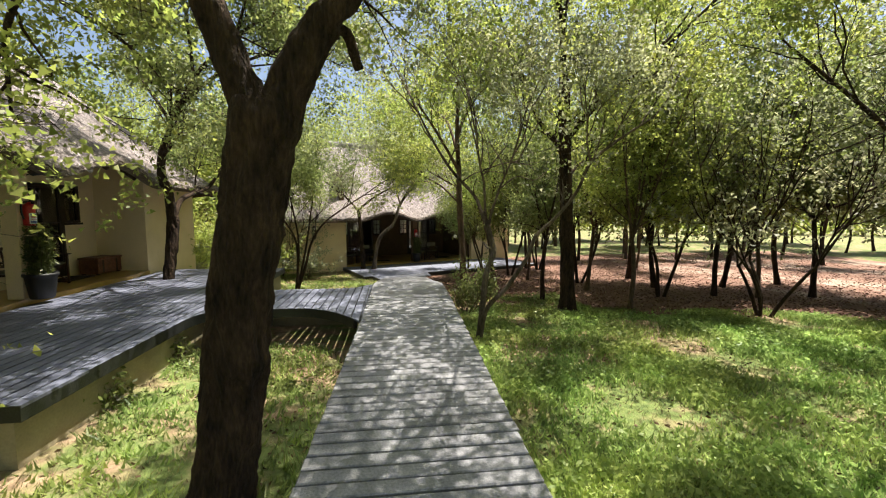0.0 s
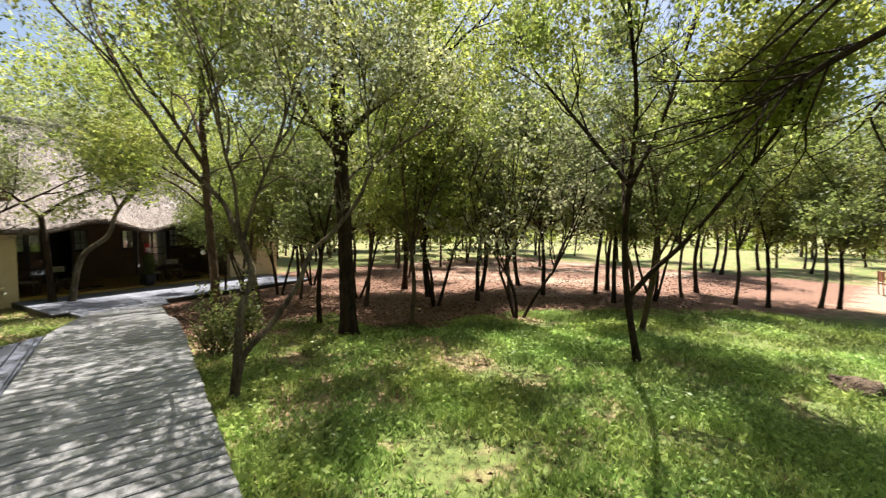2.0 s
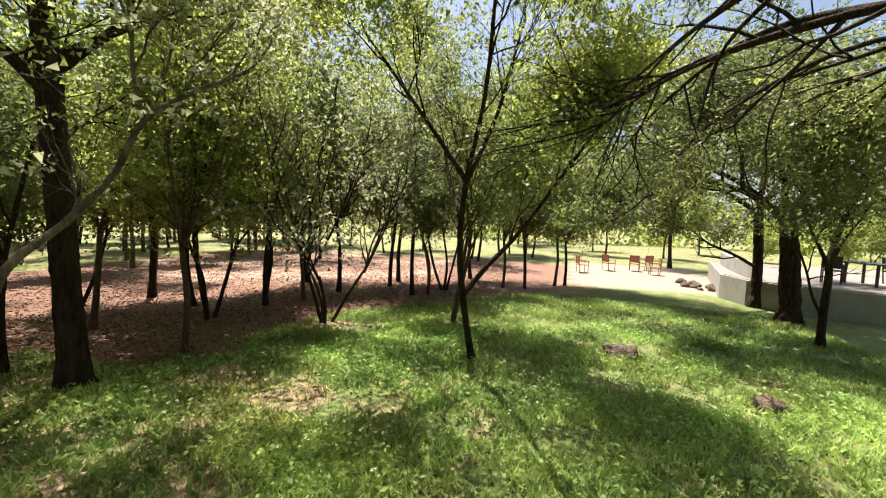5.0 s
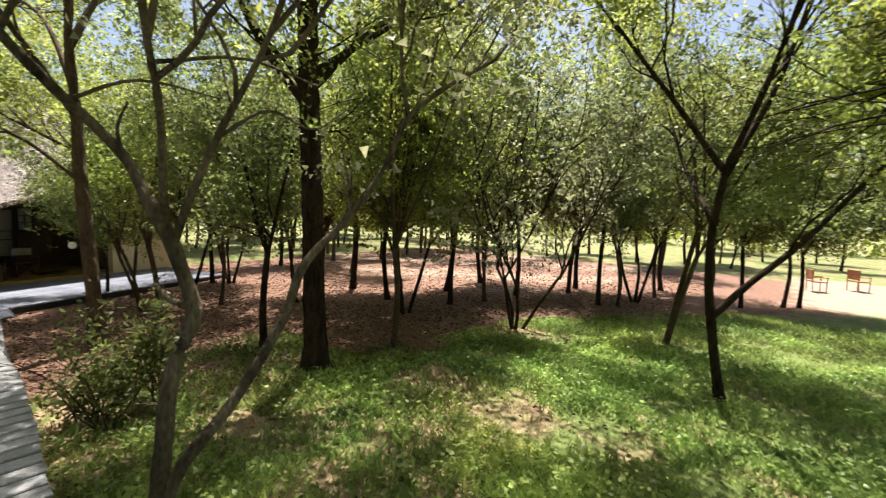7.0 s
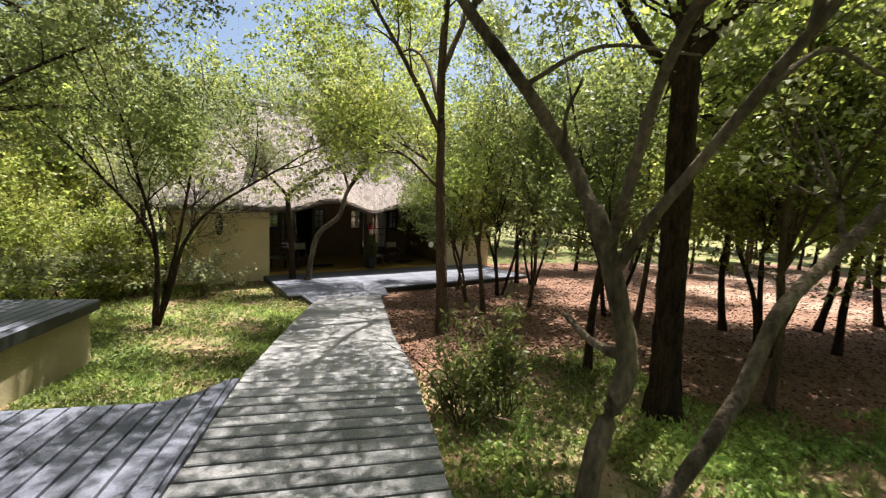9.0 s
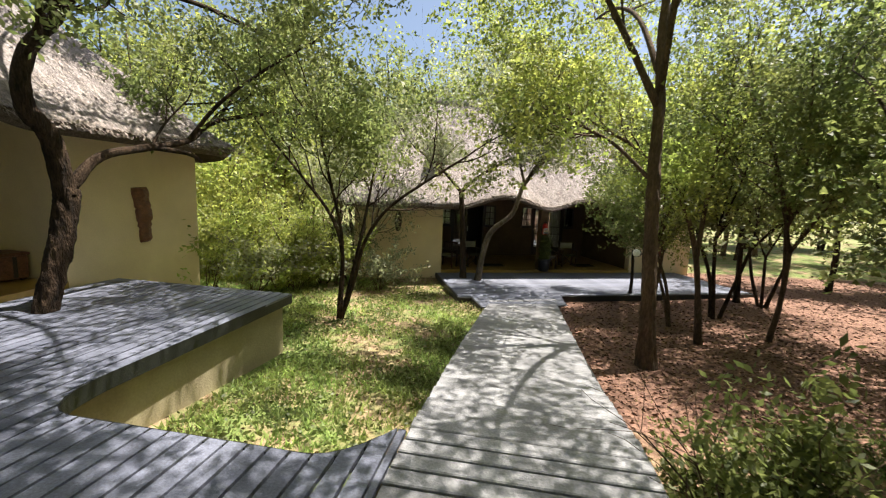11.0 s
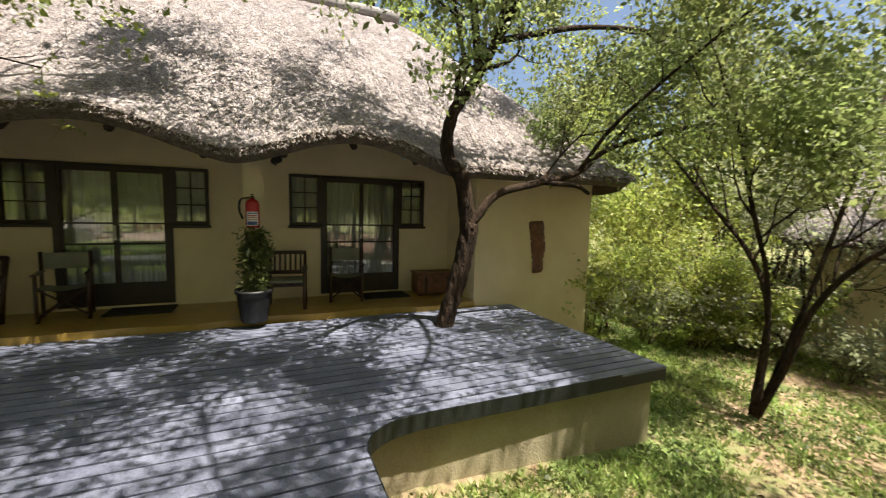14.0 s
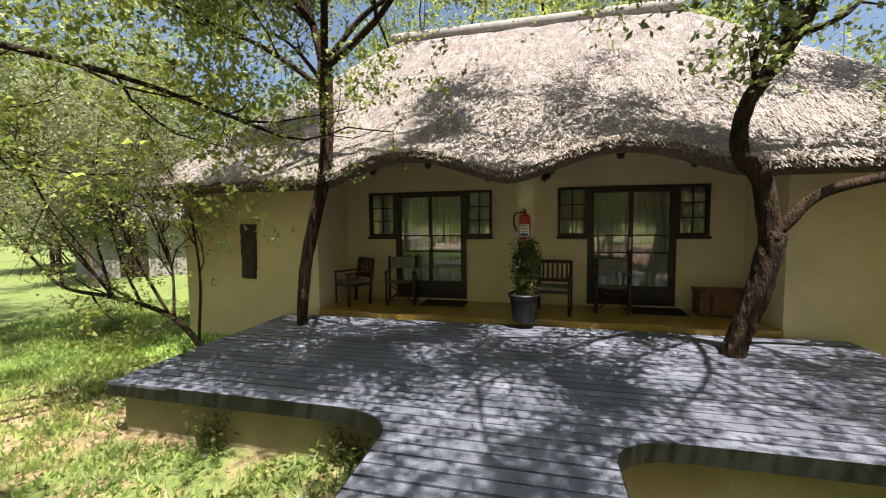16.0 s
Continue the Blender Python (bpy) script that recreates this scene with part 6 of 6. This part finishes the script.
def terrace():
    t = thing("terrace", Matrix(), "raised plastered terrace with low white parapet", "terrace", kind="structure")
    g = Geo()
    g.sweep([(15.6, -3.6), (16.6, -2.5), (18.2, -2.2), (25.0, -3.6), (25.0, -15.0), (14.4, -15.0), (14.6, -8.0)][::-1], -1.1, 0.05)
    part("base", g, M_TERRACE, t)
    g = Geo()
    g.sweep([(15.7, -3.7), (16.65, -2.6), (18.2, -2.3), (24.9, -3.7), (24.9, -14.9), (14.5, -14.9), (14.7, -8.0)][::-1], 0.054, 0.075)
    part("paving", g, M_PAVE, t)
    g = Geo()
    arc = [(16.9 + 6.5 * k / 20, -2.75 - 0.9 * (k / 20) ** 1.6) for k in range(21)]
    g.sweep(arc + [(x + 0.02, y - 0.25) for x, y in arc[::-1]], 0.08, 0.62)
    part("parapet", g, M_TERRACE, t, "low white plastered parapet")
    return t


terrace()


def garden_chair(m, material, label, group):
    c = thing("garden_chair", m, label, "chair", group)
    for x in (-0.24, 0.24):
        for y, h in ((-0.22, 0.6), (0.22, 0.9)):
            g = Geo()
            g.tube([(x, y, 0), (x, y + (0.08 if h > 0.7 else 0), h)], [0.02, 0.018], 6)
            part("leg", g, material, c)
        g = Geo()
        g.box(x - 0.03, -0.26, 0.6, x + 0.03, 0.25, 0.63)
        part("armrest", g, material, c)
    for nm, q in (("seat", (-0.25, -0.24, 0.4, 0.25, 0.24, 0.44)), ("backrest", (-0.25, 0.24, 0.5, 0.25, 0.275, 0.9))):
        g = Geo()
        g.box(*q, 0.008)
        part(nm, g, material, c)
    return c


M_TEAK = mat("reddish_teak", (0.36, 0.15, 0.08), (0.24, 0.10, 0.055), 5, 0.6, 0.2)
for x, y, a in ((25.0, 1.2, 40), (25.8, -0.2, 80), (26.6, -0.9, 120), (24.4, -1.0, 180), (23.2, 2.6, 20)):
    garden_chair(pose(x, y, ground_z(x, y), 0, 0, a), M_TEAK, "reddish wooden garden chair in the sandy clearing", "chairs in the clearing")
for x, y, a in ((17.6, -5.2, 60), (16.8, -6.6, 20), (18.6, -7.4, -40), (16.2, -8.6, 100)):
    garden_chair(pose(x, y, 0.075, 0, 0, a), M_BLACK, "dark garden chair on the raised terrace", "chairs on the terrace")


def garden_table(m):
    t = thing("garden_table", m, "dark slatted garden table on the terrace", "table")
    for k in range(6):
        g = Geo()
        g.box(-0.6, -0.4 + k * 0.135, 0.7, 0.6, -0.28 + k * 0.135, 0.73, 0.004)
        part("slat", g, M_BLACK, t)
    for x in (-0.5, 0.5):
        for y in (-0.32, 0.32):
            g = Geo()
            g.box(x - 0.03, y - 0.03, 0, x + 0.03, y + 0.03, 0.7)
            part("leg", g, M_BLACK, t)
    return t


garden_table(pose(17.6, -6.2, 0.075, 0, 0, 20))

# ---- shrubs, weeds, grass and litter ----


def shrub(x, y, h, w, seed, leaf, n, size, label, slim=0.45):
    rng, rs = random.Random(seed), np.random.RandomState(seed)
    wood, tips = Geo(), []
    z = ground_z(x, y)
    for k in range(9):
        a = rng.uniform(0, 6.28)
        d = Vector((math.cos(a) * rng.uniform(0.1, 0.6), math.sin(a) * rng.uniform(0.1, 0.6), 1)).normalized()
        branch(wood, tips, Vector((math.cos(a) * 0.05, math.sin(a) * 0.05, -0.05)), d, h * rng.uniform(0.5, 0.9), 0.012, 1, rng, 0.02)
    T = np.array([tuple(t) for t in tips]) * np.array([w, w, 1])
    s = thing("shrub", Matrix.Translation((x, y, z)), label, "shrub")
    part("stem", wood, M_BARK3, s)
    pos = T[rs.randint(0, len(T), n)] + rs.normal(size=(n, 3)) * 0.06
    pos[:, 2] = np.maximum(pos[:, 2], 0.02)
    part("foliage", quads("leaves", leaf_quads(pos, size, rs, slim), leaf), leaf, s)
    return s


shrub(2.3, 9.6, 1.3, 0.42, 1, M_LEAF_D, 1150, 0.08, "leggy upright green shrub beside the boardwalk")
shrub(1.75, 9.3, 1.25, 0.3, 2, M_LEAF_B, 600, 0.07, "leggy upright green shrub beside the boardwalk")
shrub(1.75, 9.6, 0.6, 1.2, 3, M_LEAF_D, 1500, 0.07, "low green weed clump by the boardwalk edge")
shrub(-3.35, 4.9, 0.32, 1.2, 5, M_LEAF_D, 500, 0.07, "small green weeds at the deck's foot")
shrub(-3.25, 6.4, 0.28, 1.2, 6, M_LEAF_D, 500, 0.07, "small green weeds at the deck's foot")
shrub(-2.4, 9.35, 0.3, 1.4, 7, M_LEAF_D, 700, 0.07, "small green weeds at the deck's foot")
shrub(-3.6, 17.6, 1.3, 1.3, 8, M_LEAF_C, 2400, 0.09, "greyish dry shrub near the far lodge")
for k, (x, y) in enumerate(((-6.2, 15.6), (-7.0, 15.0), (-5.6, 16.6), (-8.2, 15.4), (-5.0, 17.8), (-7.6, 17.2), (-9.4, 16.2), (-6.4, 18.6))):
    shrub(x, y, 1.5 + 0.4 * math.sin(k * 2.1), 1.25, 40 + k, M_LEAF_C if k % 3 == 0 else M_LEAF_A, 2400, 0.10, "tangled sunlit bush behind the lodges")


def on_walk(x, y):
    return (along(WALK_L, y) - 0.02 < x < along(WALK_R, y) + 0.02) or (x < -0.4 and south_edge(x) - 0.1 < y < north_edge(x) + 0.1) or x < -6.3 and 1.4 < y < 14.1


def scatter(n, box, seed, share):
    """Points on open ground, kept by the share of a zone."""
    rs = np.random.RandomState(seed)
    out = []
    while len(out) < n:
        x, y = rs.uniform(box[0], box[1]), rs.uniform(box[2], box[3])
        patch = noise.noise(Vector((x * 0.9, y * 0.9, 7))) + 0.5 * noise.noise(Vector((x * 2.7, y * 2.7, 9)))
        if on_walk(x, y) or rs.uniform() > share(x, y, patch):
            continue
        if math.hypot(x, y - 5) > 5 and rs.uniform() > 8 / math.hypot(x, y - 5):
            continue
        out.append((x, y, ground_z(x, y)))
    return np.array(out), rs


def blades(pos, rs, h, w):
    n = len(pos)
    a = rs.uniform(0, 6.283, n)
    side = np.stack([np.cos(a), np.sin(a), np.zeros(n)], 1) * (w * rs.uniform(0.6, 1.4, n))[:, None]
    tip = np.stack([rs.normal(size=n) * 0.5, rs.normal(size=n) * 0.5, np.ones(n)], 1) * (h * rs.uniform(0.5, 1.4, n))[:, None]
    return np.stack([pos - side, pos + side, pos + tip], 1)


def lay(name, corners, material, label, category):
    tagged(part(name, quads(name, corners, material), material), label, category, kind="stuff")


g_share = lambda x, y, p: (zone(x, y)[0] * 1.25 * (0.55 + 1.1 * p)) * (0.45 if -4 < x < 0.5 else 1.0) if zone(x, y)[1] < 0.6 else 0.0
P, rs = scatter(72000, (-9, 15, -3, 19), 61, g_share)
P = np.repeat(P, 3, 0) + rs.normal(size=(3 * len(P), 3)) * np.array([0.035, 0.035, 0])
lay("lawn_grass", blades(P, rs, 0.08, 0.014), M_GRASS, "sunlit and shaded green lawn grass", "grass")
P, rs = scatter(26000, (-9, 15, -3, 20), 62, lambda x, y, p: 0.5 - 0.7 * p if zone(x, y)[1] < 0.5 else 0.05)
lay("dry_grass", blades(P, rs, 0.07, 0.005), M_DRY, "straw-coloured dry grass between green tufts", "grass")
P, rs = scatter(21000, (-8, 6, 5, 20), 63, lambda x, y, p: 0.35 + 0.9 * p if (x < 0 or y > 8) and zone(x, y)[1] < 0.7 else 0.0)
lay("ground_weeds", leaf_quads(P + rs.uniform(0.01, 0.09, (len(P), 1)) * np.array([0, 0, 1]), 0.055, rs, 0.55, 0.6), M_LEAF_D, "small broad-leaved weeds over dry soil", "weeds")
P, rs = scatter(26000, (1, 24, 6, 24), 64, lambda x, y, p: max(zone(x, y)[1] - 0.15, 0.03))
lay("leaf_litter", leaf_quads(P + np.array([0, 0, 0.012]), 0.06, rs, 0.6, 0.93), M_LITTER, "fallen red-brown leaves on the woodland floor", "leaves")
P, rs = scatter(15000, (1, 13, -1, 9), 66, lambda x, y, p: 0.25 + 1.3 * p if zone(x, y)[1] < 0.5 else 0.0)
P = np.repeat(P, 2, 0) + rs.normal(size=(2 * len(P), 3)) * np.array([0.03, 0.03, 0])
lay("lawn_weeds", leaf_quads(P + rs.uniform(0.03, 0.13, (len(P), 1)) * np.array([0, 0, 1]), 0.06, rs, 0.6, 0.6), M_GRASS, "low broad-leaved clover and weeds in the lawn", "weeds")
P, rs = scatter(5000, (-6, 6, -2, 15), 65, lambda x, y, p: 0.4)
lay("fallen_leaves", leaf_quads(P + np.array([0, 0, 0.012]), 0.05, rs, 0.6, 0.93), M_LITTER, "scattered dry leaves in the grass", "leaves")


def outbuilding():
    """A plain plastered house among trees beyond the lodge corner."""
    o = thing("outbuilding", pose(-15.5, -9.5, ground_z(-15.5, -9.5), 0, 0, 30), "distant pale plastered building under thatch", "house")
    for q in ((-3, -2, -0.2, 3, -1.8, 2.4), (-3, 1.8, -0.2, 3, 2, 2.4), (-3, -1.8, -0.2, -2.8, 1.8, 2.4), (2.8, -1.8, -0.2, 3, 1.8, 2.4)):
        g = Geo()
        g.box(*q)
        part("wall", g, M_TERRACE, o)
    g = Geo()
    g.add([(-3.6, -2.6, 2.3), (3.6, -2.6, 2.3), (3.6, 2.6, 2.3), (-3.6, 2.6, 2.3), (-1.5, 0, 4.6), (1.5, 0, 4.6)], [(0, 1, 5, 4), (1, 2, 5), (2, 3, 4, 5), (3, 0, 4), (3, 2, 1, 0)])
    part("roof", g, M_THATCH, o, "grey thatch hip roof")
    g = Geo()
    g.box(2.99, -0.5, 0, 3.05, 0.5, 2.05, 0.01)
    part("door", g, M_FRAME, o)


outbuilding()
